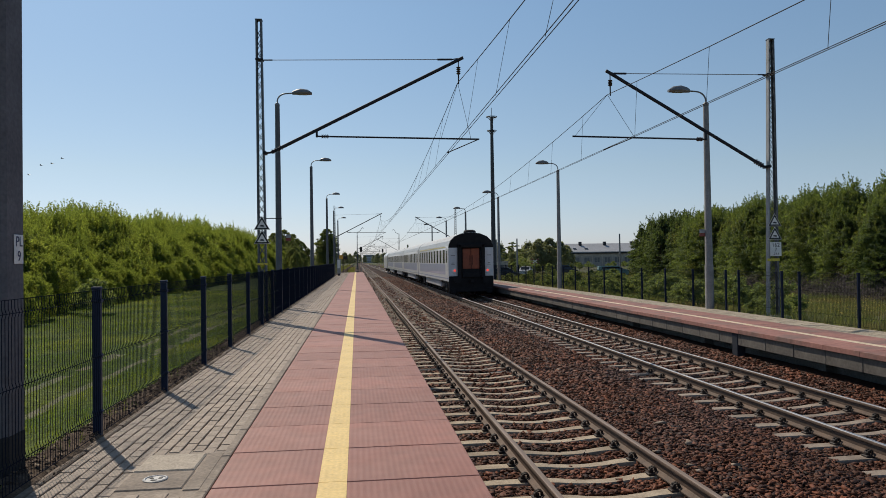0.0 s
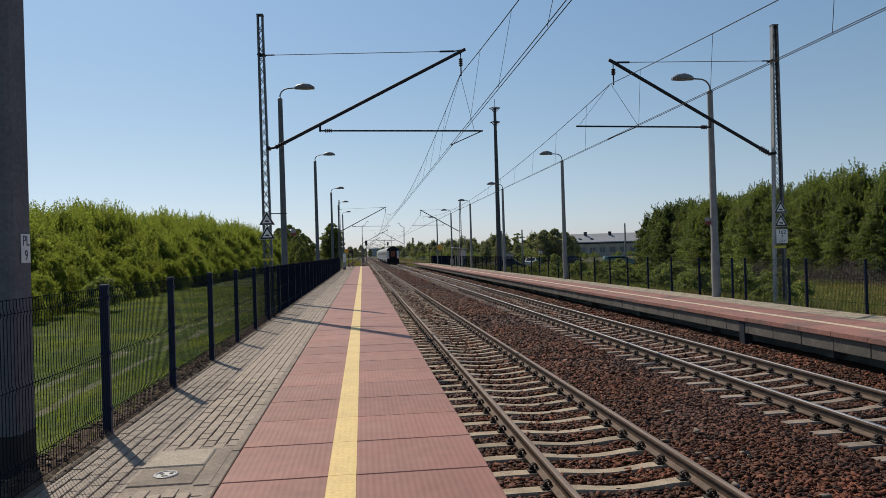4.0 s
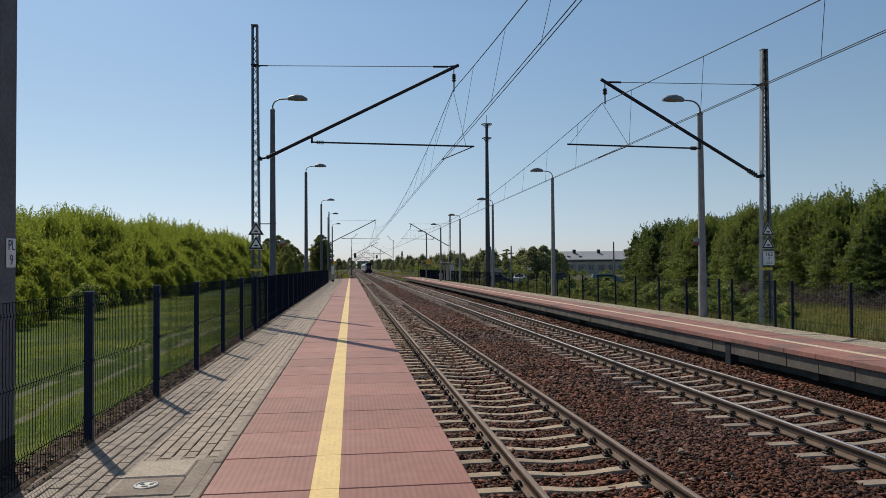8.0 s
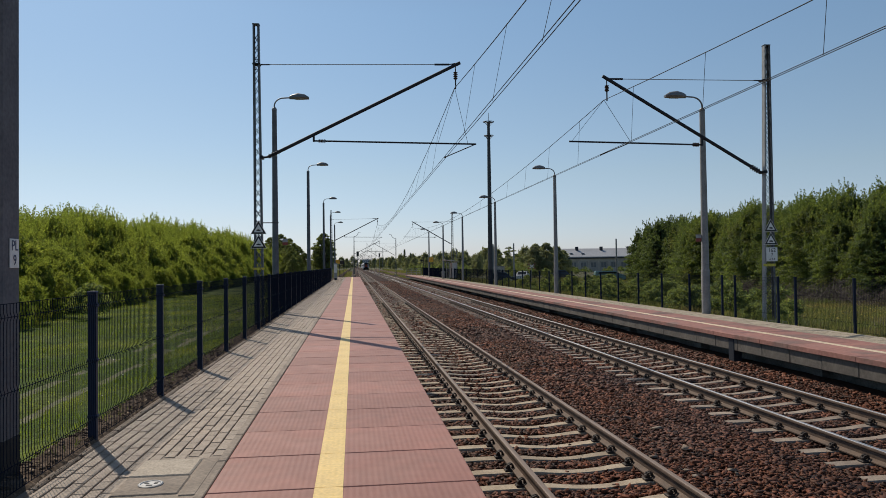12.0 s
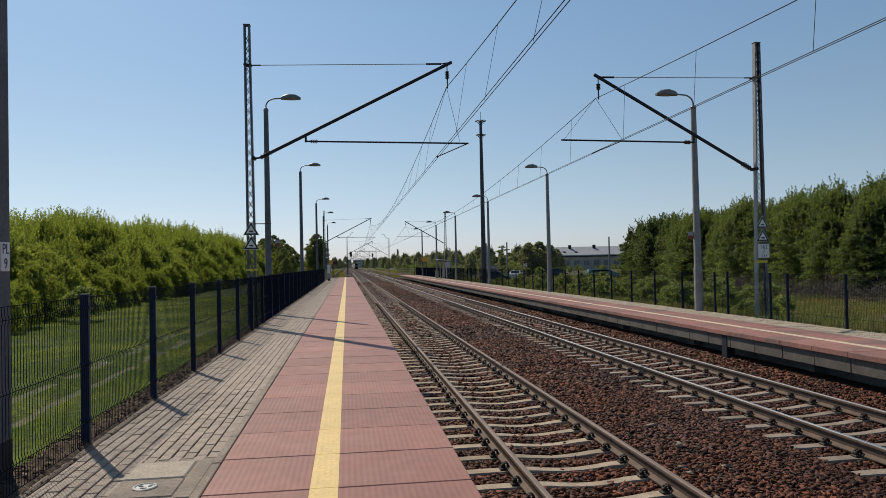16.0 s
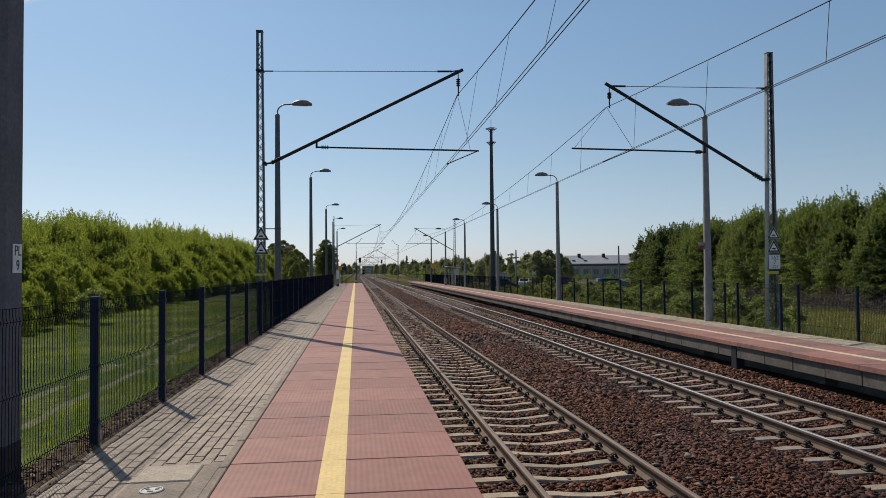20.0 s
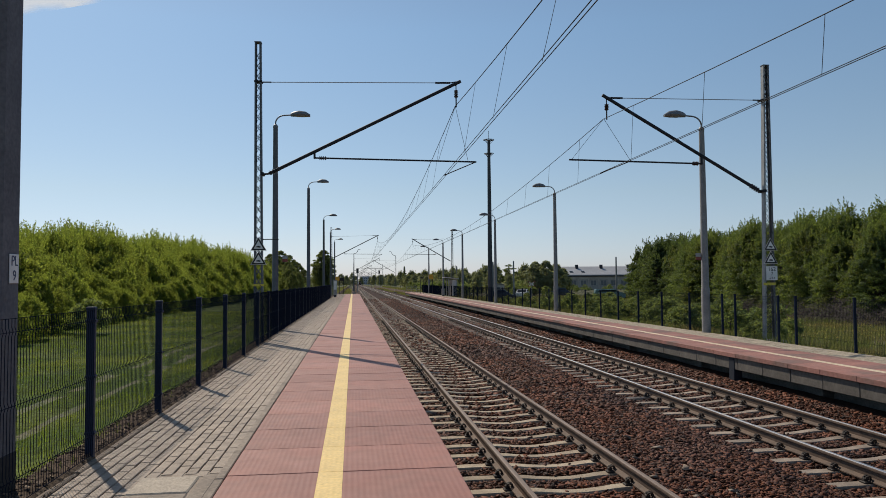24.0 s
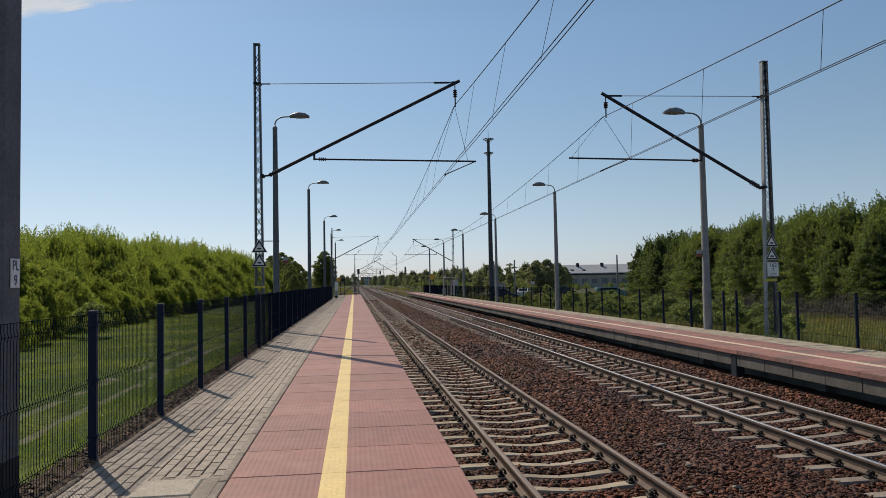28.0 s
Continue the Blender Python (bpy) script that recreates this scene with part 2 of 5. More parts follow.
OLDPLASTER = mat("old_plaster", (0.46, 0.41, 0.35), (0.36, 0.32, 0.27), 0.6, 0.9, fine=0.4)
DULLGLASS = mat("dull_glass", (0.16, 0.165, 0.17), (0.11, 0.115, 0.12), 0.9, 0.4, fine=0.2)
BARNROOF = mat("barn_roof", (0.36, 0.37, 0.39), (0.31, 0.32, 0.34), 0.4, 0.7, fine=0.3)
# bluish grey puts the distance haze into the far building's colour
BLUEWALL = mat("hazed_wall", (0.42, 0.45, 0.50), (0.36, 0.39, 0.44), 0.3, 0.85, fine=0.2)
CARWHITE = mat("car_white", (0.75, 0.75, 0.75), (0.7, 0.7, 0.7), 2, 0.25, fine=0.05, coat=0.6)
CARDARK = mat("car_dark", (0.02, 0.03, 0.05), (0.025, 0.035, 0.055), 2, 0.25, fine=0.05, coat=0.6)
CARTEAL = mat("car_teal", (0.22, 0.36, 0.37), (0.2, 0.33, 0.34), 2, 0.3, fine=0.05, coat=0.5)
RUBBER = mat("rubber", (0.015, 0.015, 0.016), (0.02, 0.02, 0.02), 9, 0.8)
DEADWOOD = mat("dead_wood", (0.13, 0.105, 0.085), (0.085, 0.068, 0.055), 6, 0.9, vary=0.35, island=True, fine=0.4)
DRYLEAF = mat("dry_leaf", (0.30, 0.22, 0.14), (0.20, 0.14, 0.09), 8, 0.85, vary=0.5, island=True)
PETAL = mat("white_petal", (0.62, 0.62, 0.56), (0.5, 0.5, 0.42), 8, 0.7, vary=0.3, island=True)
FROND = mat("frond_leaf", (0.080, 0.114, 0.046), (0.058, 0.088, 0.039), 0.22, 0.65, vary=0.26, island=True, through_light=0.45, spec=0.3)
# leaves paled and greyed: distance haze is put into the base colour
FARLEAF = mat("hazed_leaf", (0.15, 0.172, 0.132), (0.125, 0.145, 0.11), 0.3, 0.7, vary=0.35, island=True, through_light=0.42, spec=0.3)
CONELEAF = mat("cone_leaf", (0.064, 0.092, 0.042), (0.048, 0.072, 0.034), 0.3, 0.7, vary=0.4, island=True, through_light=0.45, spec=0.3)


def ribs(m, step, depth):
    """Fine ribs across X, as cast into tactile slabs."""
    nt = m.node_tree
    n, l = nt.nodes, nt.links
    geo = n.new("ShaderNodeNewGeometry")
    w = n.new("ShaderNodeTexWave")
    w.wave_type, w.bands_direction, w.wave_profile = "BANDS", "X", "SIN"
    w.inputs["Scale"].default_value = 0.314 / step
    l.new(geo.outputs["Position"], w.inputs["Vector"])
    bp = n.new("ShaderNodeBump")
    bp.inputs["Distance"].default_value = depth
    l.new(w.outputs["Fac"], bp.inputs["Height"])
    old = n["Principled BSDF"].inputs["Normal"].links
    if old:
        l.new(old[0].from_socket, bp.inputs["Normal"])
    l.new(bp.outputs[0], n["Principled BSDF"].inputs["Normal"])


ribs(RED, 0.05, 0.0010)
ribs(YELLOW, 0.05, 0.0006)


# ---- mesh tools ----
class Geo:
    def __init__(self):
        self.v, self.f = [], []

    def add(self, vs, fs):
        k = len(self.v)
        self.v += [tuple(p) for p in vs]
        self.f += [tuple(i + k for i in q) for q in fs]
        return self

    def box(self, x0, x1, y0, y1, z0, z1):
        return self.add([(x, y, z) for x in (x0, x1) for y in (y0, y1) for z in (z0, z1)],
                        [(0, 1, 3, 2), (4, 6, 7, 5), (0, 4, 5, 1), (2, 3, 7, 6), (0, 2, 6, 4), (1, 5, 7, 3)])

    def cbox(self, x0, x1, y0, y1, z0, z1, c):
        """A box with chamfered edges."""
        vs, idx = [], {}
        for i, (sx, x) in enumerate(((-1, x0), (1, x1))):
            for j, (sy, y) in enumerate(((-1, y0), (1, y1))):
                for k, (sz, z) in enumerate(((-1, z0), (1, z1))):
                    for a in range(3):
                        p = [x - sx * c, y - sy * c, z - sz * c]
                        p[a] = (x, y, z)[a]
                        idx[i, j, k, a] = len(vs)
                        vs.append(p)
        fs = []
        B = ((0, 0), (0, 1), (1, 1), (1, 0))
        for a in range(3):
            u, w = (a + 1) % 3, (a + 2) % 3

            def key(s, p, q, b):
                t = [0, 0, 0]
                t[a], t[u], t[w] = s, p, q
                return idx[(*t, b)]
            for s in (0, 1):
                q = [key(s, *pq, a) for pq in B]
                fs.append(q if s else q[::-1])
            for p in (0, 1):
                for q in (0, 1):
                    e = [key(0, p, q, u), key(1, p, q, u), key(1, p, q, w), key(0, p, q, w)]
                    fs.append(e if p != q else e[::-1])
        for i in (0, 1):
            for j in (0, 1):
                for k in (0, 1):
                    t = [idx[i, j, k, a] for a in range(3)]
                    fs.append(t if (i + j + k) % 2 else t[::-1])
        return self.add(vs, fs)

    def tube(self, p, q, r0, r1=None, n=8, caps=True):
        p, q = Vector(p), Vector(q)
        r1 = r0 if r1 is None else r1
        d = (q - p).normalized()
        s = d.orthogonal().normalized()
        t = d.cross(s)
        vs = []
        for c, r in ((p, r0), (q, r1)):
            vs += [c + (s * math.cos(2 * math.pi * i / n) + t * math.sin(2 * math.pi * i / n)) * r for i in range(n)]
        fs = [(i, (i + 1) % n, n + (i + 1) % n, n + i) for i in range(n)]
        if caps:
            fs += [tuple(range(n))[::-1], tuple(range(n, 2 * n))]
        return self.add(vs, fs)

    def path(self, pts, r, n=6):
        """One bent tube through the points."""
        pts = [Vector(p) for p in pts]
        vs, side = [], None
        for i, p in enumerate(pts):
            d = (pts[min(i + 1, len(pts) - 1)] - pts[max(i - 1, 0)]).normalized()
            side = d.orthogonal() if side is None else side - d * side.dot(d)
            side.normalize()
            t = d.cross(side)
            vs += [p + (side * math.cos(2 * math.pi * k / n) + t * math.sin(2 * math.pi * k / n)) * r for k in range(n)]
        fs = [(i * n + k, i * n + (k + 1) % n, (i + 1) * n + (k + 1) % n, (i + 1) * n + k) for i in range(len(pts) - 1) for k in range(n)]
        return self.add(vs, fs)

    def prism(self, prof, axis, a, b):
        """A closed outline swept along axis 'x', 'y' or 'z' from a to b."""
        k = len(prof)
        put = {"x": lambda t, u, w: (t, u, w), "y": lambda t, u, w: (u, t, w), "z": lambda t, u, w: (u, w, t)}[axis]
        vs = [put(t, u, w) for t in (a, b) for u, w in prof]
        fs = [(i, (i + 1) % k, k + (i + 1) % k, k + i) for i in range(k)] + [tuple(range(k))[::-1], tuple(range(k, 2 * k))]
        return self.add(vs, fs)

    def lathe(self, prof, n=16, at=(0, 0, 0)):
        vs = [(at[0] + r * math.cos(2 * math.pi * i / n), at[1] + r * math.sin(2 * math.pi * i / n), at[2] + z) for r, z in prof for i in range(n)]
        fs = [(k * n + i, k * n + (i + 1) % n, (k + 1) * n + (i + 1) % n, (k + 1) * n + i) for k in range(len(prof) - 1) for i in range(n)]
        fs += [tuple(range(n))[::-1], tuple(range((len(prof) - 1) * n, len(prof) * n))]
        return self.add(vs, fs)

    def mesh(self, name, m, smooth=False, fix=True):
        me = bpy.data.meshes.new(name)
        me.from_pydata(self.v, [], self.f)
        if fix:
            bm = bmesh.new()
            bm.from_mesh(me)
            bmesh.ops.recalc_face_normals(bm, faces=bm.faces)
            bm.to_mesh(me)
            bm.free()
        if m:
            me.materials.append(m)
        if smooth:
            me.shade_smooth()
            me.set_sharp_from_angle(angle=radians(40))
        me.update()
        return me


def part(name, g, m, parent=None, label="", at=None, smooth=False, fix=True):
    """Links one mesh as an object, under its thing or part if given."""
    me = g.mesh(name, m, smooth, fix) if isinstance(g, Geo) else g
    ob = new(name, me)
    if parent:
        ob.parent = parent
    if at is not None:
        ob.matrix_basis = at if isinstance(at, Matrix) else Matrix.Translation(at)
    if label:
        ob["label"] = label
    return ob


def empty(name, at, label, category, group="", kind=""):
    ob = new(name)
    ob.matrix_basis = at if isinstance(at, Matrix) else Matrix.Translation(at)
    ob.empty_display_size = 0.2
    return tagged(ob, label, category, group, kind)


def soup(name, V, F, m, parent=None):
    """A mesh from arrays of points and equal-sided faces."""
    me = bpy.data.meshes.new(name)
    V, F = np.asarray(V, np.float32), np.asarray(F, np.int32)
    me.vertices.add(len(V))
    me.vertices.foreach_set("co", V.ravel())
    k = F.shape[1]
    me.loops.add(F.size)
    me.loops.foreach_set("vertex_index", F.ravel())
    me.polygons.add(len(F))
    me.polygons.foreach_set("loop_start", np.arange(0, F.size, k, dtype=np.int32))
    me.materials.append(m)
    me.update(calc_edges=True)
    return me


def lettering(text, size, m, parent, at, name="lettering", label=""):
    cu = bpy.data.curves.new(name, "FONT")
    cu.body, cu.size, cu.extrude, cu.align_x, cu.align_y = text, size, 0.001, "CENTER", "CENTER"
    tmp = new(name + "_source", cu)
    me = bpy.data.meshes.new_from_object(tmp.evaluated_get(bpy.context.evaluated_depsgraph_get()))
    bpy.data.objects.remove(tmp)
    me.materials.clear()
    me.materials.append(m)
    return part(name, me, m, parent, label, at)


# ---- plan ----
RAIL_Z = -0.58          # rail head under the platform's surface
XA, XB = 2.641, 6.962   # the two track axes
GAUGE = 1.474           # between the rail heads' centres
EDGE, EDGE_FAR = 0.944, 8.68
RED_BACK = -1.115
FENCE_X, FENCE_FAR = -2.561, 11.45
SLAB0, SLAB = 5.658, 1.008
P_END, P_END_FAR = 112.0, 122.6
P_START = -10.47
SLEEPER_TOP = RAIL_Z - 0.185
SLEEPER0 = 8.511
rnd = random.Random(7)
rng = np.random.default_rng(11)


# ---- ground: one sheet to the horizon ----
def ground_height(x, y):
    if x > -2.6 and x < 11.55:
        return -1.05
    if x <= -2.6:
        d = -2.6 - x
        z = -0.10 - 0.35 * min(1.0, d / 2.0) - 0.1 * min(1, max(0, d - 2) / 5)
        for c, w, dep in ((-4.86, 0.22, 0.05), (-5.80, 0.22, 0.06)):
            z -= dep * math.exp(-((x - c) / w) ** 2)
    else:
        d = x - 11.55
        z = -0.12 - 0.45 * min(1.0, d / 3.0) - 0.35 * min(1.0, max(0.0, (x - 15) / 5)) * min(1.0, max(0.0, (y - 62) / 18))
    if abs(x) < 60 and y < 160:
        z += 0.05 * noise.noise(Vector((x * 0.5, y * 0.5, 0))) + 0.02 * noise.noise(Vector((x * 2, y * 2, 3)))
    return z


def axis_lines(dense, far):
    out = list(dense)
    s = 2.0
    while out[-1] < far:
        out.append(out[-1] + s)
        s *= 1.25
    s = 2.0
    while out[0] > -far:
        out.insert(0, out[0] - s)
        s *= 1.25
    return out


gx = axis_lines([-16 + 0.5 * i for i in range(18)] + [-7.0 + 0.12 * i for i in range(37)] + [-2.61, -2.59, 1, 6, 11.54, 11.56, 12, 12.6, 13.4, 14.5, 16, 18, 20, 24], 2600)
gy = axis_lines([-10 + 0.4 * i for i in range(60)] + [14 + 0.7 * i for i in range(66)], 2600)
GV = [(x, y, ground_height(x, y)) for y in gy for x in gx]
NX = len(gx)
GF = [(j * NX + i, j * NX + i + 1, (j + 1) * NX + i + 1, (j + 1) * NX + i) for j in range(len(gy) - 1) for i in range(NX - 1)]
ground_mesh = soup("ground", GV, GF, GRASSGND)
ground_mesh.shade_smooth()
ground = tagged(part("ground", ground_mesh, GRASSGND), "uneven green grass ground beside the railway", "ground", kind="structure")
ground_mesh.materials.append(SOIL)
ground_mesh.materials.append(RUT)
ground_mesh.materials.append(MEADOW)
for p in ground_mesh.polygons:
    c = p.center
    wob = noise.noise(Vector((c.x * 1.5, c.y * 0.9, 5)))
    if -3.16 + 0.25 * wob < c.x < 12.0 and c.y < 400:
        p.material_index = 1
    elif c.y > 112 or c.x > 11:
        p.material_index = 3
    elif min(abs(c.x + 4.86), abs(c.x + 5.8)) < 0.09 + 0.2 * wob and c.y < 60:
        p.material_index = 2

# ---- ballast ----
def ballast_height(x, y=0.0):
    pts = ((0.7, -0.83), (1.2, -0.805), (1.75, -0.80), (2.15, -0.812), (2.64, -0.832), (3.1, -0.812), (3.38, -0.80), (3.6, -0.772), (4.3, -0.725), (5.0, -0.725), (5.55, -0.785), (5.75, -0.812), (6.1, -0.803), (6.5, -0.815), (6.96, -0.83), (7.4, -0.815), (7.8, -0.803),
           (8.15, -0.79), (8.4, -0.70), (8.6, -0.65), (9.2, -0.62))
    for (a, za), (b, zb) in zip(pts, pts[1:]):
        if x <= b:
            return za + (zb - za) * (max(x, a) - a) / (b - a)
    return pts[-1][1]


bx = [0.7 + 0.17 * i for i in range(51)]
by = [-12 + 0.4 * i for i in range(240)] + [84 + 6 * i for i in range(40)] + [330, 400, 600, 1000, 1800]
BV = [(x, y, ballast_height(x) + 0.03 * noise.noise(Vector((x * 3, y * 3, 0)))) for y in by for x in bx]
BF = [(j * 51 + i, j * 51 + i + 1, (j + 1) * 51 + i + 1, (j + 1) * 51 + i) for j in range(len(by) - 1) for i in range(50)]
bed_mesh = soup("ballast", BV, BF, BED)
bed_mesh.shade_smooth()
ballast = tagged(part("ballast", bed_mesh, BED), "reddish-brown crushed stone ballast under the two tracks", "ballast", kind="structure")


def stones(y0, y1, per_m2, lo, hi, x0=0.95, x1=8.75, height=ballast_height, m=STONE):
    """Loose angular stones strewn over a strip."""
    x = rng.uniform(x0, x1, int((y1 - y0) * (x1 - x0) * per_m2))
    y = rng.uniform(y0, y1, len(x))
    near_a, near_b = abs(x - XA) < 1.32, abs(x - XB) < 1.32
    ph = np.where(near_a, SLEEPER0, SLEEPER0 + 0.25)
    gap = abs((y - ph + 0.3) % 0.6 - 0.3)
    keep = ~((near_a & (gap < 0.145) & (x < 3.42)) | (near_b & (gap < 0.14) & (x > 5.66) & (x < 7.9))) | (rng.uniform(size=len(x)) < 0.03)
    x, y = x[keep], y[keep]
    z = np.array([height(a, b) for a, b in zip(x, y)]) + rng.uniform(-0.03, 0.025, len(x))
    r = rng.uniform(lo, hi, len(x))
    base = np.array([(-1, -1, -1), (1, -1, -1), (1, 1, -1), (-1, 1, -1), (-1, -1, 1), (1, -1, 1), (1, 1, 1), (-1, 1, 1)], float)
    jit = base[None] * np.array([1.2, 0.72, 0.40]) * rng.uniform(0.65, 1.4, (len(x), 1, 3)) * rng.uniform(0.26, 1.2, (len(x), 8, 3)) * r[:, None, None]
    # most stones lie flat and are turned at random, some stand on edge
    yaw, roll = rng.uniform(0, 2 * math.pi, len(x)), rng.uniform(0, 2 * math.pi, len(x))
    tip = np.abs(rng.normal(0, 0.42, len(x)))
    kx, ky, c, d = np.cos(roll), np.sin(roll), np.cos(tip), np.sin(tip)
    tilt = np.stack([c + kx * kx * (1 - c), kx * ky * (1 - c), ky * d, kx * ky * (1 - c), c + ky * ky * (1 - c), -kx * d, -ky * d, kx * d, c], 1).reshape(-1, 3, 3)
    zero, one = np.zeros(len(x)), np.ones(len(x))
    spin = np.stack([np.cos(yaw), -np.sin(yaw), zero, np.sin(yaw), np.cos(yaw), zero, zero, zero, one], 1).reshape(-1, 3, 3)
    R = tilt @ spin
    V = np.einsum("nij,nkj->nki", R, jit) + np.stack([x, y, z], 1)[:, None]
    tri = np.array([(0, 1, 5), (0, 5, 4), (1, 2, 6), (1, 6, 5), (2, 3, 7), (2, 7, 6), (3, 0, 4), (3, 4, 7), (4, 5, 6), (4, 6, 7), (0, 2, 1), (0, 3, 2)])
    F = (tri[None] + 8 * np.arange(len(x))[:, None, None]).reshape(-1, 3)
    return soup("ballast_stones", V.reshape(-1, 3), F, m)


for y0, y1, d, lo, hi in ((5.5, 13, 1620, 0.016, 0.041), (13, 24, 660, 0.026, 0.053), (24, 45, 200, 0.038, 0.068), (45, 110, 55, 0.048, 0.078)):
    tagged(part("ballast_stones", stones(y0, y1, d, lo, hi), STONE, ballast), kind="stuff")

tagged(part("pale_chips", stones(5.8, 17, 2.6, 0.03, 0.065, 3.5, 4.4, lambda a, b: ballast_height(a) + 0.03, SLEEPOLD), SLEEPOLD, ballast, "pale flat stone chips"), kind="stuff")

tagged(part("spilled_soil", stones(6, 60, 260, 0.004, 0.011, -2.58, -2.42, lambda a, b: 0.0 if a < -2.46 else -0.012, SOIL), SOIL, ground, "dark soil spilled over the kerb"), kind="stuff")

# ---- tracks ----
RAIL_PROFILE = ((-0.036, -0.016), (-0.031, -0.005), (-0.018, 0), (0.018, 0), (0.031, -0.005), (0.036, -0.016), (0.037, -0.035), (0.012, -0.05), (0.010, -0.13), (0.07, -0.158), (0.07, -0.172), (-0.07, -0.172),
                (-0.07, -0.158), (-0.010, -0.13), (-0.012, -0.05), (-0.037, -0.035))
rail_geo = Geo().prism(RAIL_PROFILE, "y", -11.5, 1500)
rails = []
for head in (RAILDULL, RAILTOP):
    m = rail_geo.mesh("rail", RAIL)
    m.materials.append(head)
    for p in m.polygons:
        if p.normal.z > 0.75 and p.center.z > -0.02:
            p.material_index = 1
    rails.append(m)


def sleeper_geo():
    """Concrete sleeper, lower and narrower in the middle, along X."""
    half = ((1.3, 0.105, -0.004), (1.1, 0.11, 0.0), (0.62, 0.108, 0.0), (0.46, 0.102, -0.010), (0.30, 0.094, -0.028), (0.12, 0.088, -0.041))
    st = [(-x, w, z) for x, w, z in half] + [(0.0, 0.087, -0.043)] + list(half[::-1])
    g = Geo()
    vs = []
    for x, w, z in st:
        vs += [(x, -w - 0.02, -0.2), (x, -w * 0.86, z - 0.012), (x, -w * 0.78, z), (x, w * 0.78, z), (x, w * 0.86, z - 0.012), (x, w + 0.02, -0.2)]
    fs = []
    for i in range(len(st) - 1):
        for k in range(6):
            a, b = i * 6 + k, i * 6 + (k + 1) % 6
            fs.append((a, b, b + 6, a + 6))
    n = 6 * (len(st) - 1)
    fs += [(5, 4, 3, 2, 1, 0), tuple(n + k for k in range(6))]
    return g.add(vs, fs)


def clip_geo():
    """Bent spring clip with its shoulder, beside the rail foot."""
    g = Geo()
    g.cbox(-0.05, 0.05, -0.07, 0.07, 0.0, 0.03, 0.008)
    g.cbox(-0.035, 0.03, -0.03, 0.03, 0.025, 0.075, 0.01)
    for dy in (-0.032, 0.032):
        pts = [Vector((-0.03 + 0.044 * math.cos(a), dy * 0.8 + 0.008 * math.sin(a), 0.058 + 0.042 * math.sin(a))) for a in [i * math.pi / 4 for i in range(9)]]
        g.path(pts, 0.015, 5)
    return g


sleeper_new = sleeper_geo().mesh("sleeper", SLEEP)
sleeper_old = sleeper_geo().mesh("sleeper", SLEEPOLD)
clip_mesh = clip_geo().mesh("rail_clip", CLIP)
clip_mesh.transform(Matrix.Diagonal((0.84, 0.8, 0.86, 1)))


def build_track(name, xc, phase, label, rail_mesh, state, sleeper_mesh):
    tr = empty(name, (xc, 0, RAIL_Z), label, "railway track", "railway tracks", "structure")
    for s in (-1, 1):
        part("rail", rail_mesh, None, tr, state, at=(s * GAUGE / 2, 0, 0))
    first = SLEEPER0 + phase - 0.6 * 8
    for i in range(-24, 150):
        y = first + 0.6 * i
        part("sleeper", sleeper_mesh if i < 75 else sleeper_old, None, tr, at=pose(rnd.uniform(-.01, .01), y, -0.185 + rnd.uniform(-.004, .004), 0, 0, rnd.uniform(-.4, .4)))
    for i in range(72):
        y = first + 0.6 * i
        for s in (-1, 1):
            for o in (-1, 1):
                part("rail_clip", clip_mesh, None, tr, at=pose(s * GAUGE / 2 + o * 0.108, y, -0.185, 0, 0, 0 if o > 0 else 180))
    far = Geo()
    for i in range(150, 900):
        y = first + 0.6 * i
        far.box(-1.2, 1.2, y - 0.08, y + 0.08, -0.3, -0.222)
    tagged(part("far_sleepers", far, SLEEPOLD, tr, fix=False), kind="stuff")
    return tr


build_track("track_1", XA, 0.0, "railway track with concrete sleepers beside the platform", rails[0], "rusty steel rail with a dull brown head", sleeper_new)
build_track("track_2", XB, 0.25, "railway track with concrete sleepers along the far platform", rails[1], "worn steel rail with a shiny head", sleeper_old)

# ---- near platform ----
platform = empty("platform_1", (0, 0, 0), "station platform of red slabs with a yellow line and grey block paving", "platform", kind="structure")
part("core", Geo().box(RED_BACK - 0.15, EDGE - 0.22, P_START, P_END, -1.1, -0.12), CONC, platform)
part("edge_beam", Geo().box(EDGE - 0.32, EDGE - 0.10, P_START, P_END, -0.6, -0.11), CONC, platform)
part("paving_bed", Geo().box(-2.50, RED_BACK - 0.15, P_START, P_END, -0.7, -0.065), SOIL, platform)
slab_mesh = Geo().cbox(RED_BACK, EDGE, 0.006, SLAB - 0.006, -0.11, 0.0, 0.006).mesh("slab", RED)
stripe_mesh = Geo().box(-0.313, -0.096, 0.004, SLAB - 0.004, -0.01, 0.004).mesh("yellow_stripe", YELLOW)
for i in range(-16, 106):
    y = SLAB0 + SLAB * i
    part("slab", slab_mesh, None, platform, at=pose(0, y, rnd.uniform(-.0025, .0025), 0, 0, 0))
    part("yellow_stripe", stripe_mesh, None, platform, at=(0, y, 0))

# ---- far platform ----
platform_far = empty("platform_2", (0, 0, 0), "far station platform of red slabs with a pale line and concrete beam", "platform", kind="structure")
part("core", Geo().box(EDGE_FAR + 0.75, 11.35, P_START, P_END_FAR, -1.1, -0.13), CONC, platform_far)
slab_far_mesh = Geo().cbox(EDGE_FAR, 10.45, 0.003, SLAB - 0.003, -0.10, 0.0, 0.006).mesh("slab", REDOLD)
line_far_mesh = Geo().box(9.44, 9.60, 0.004, SLAB - 0.004, -0.01, 0.004).mesh("pale_stripe", PALELINE)
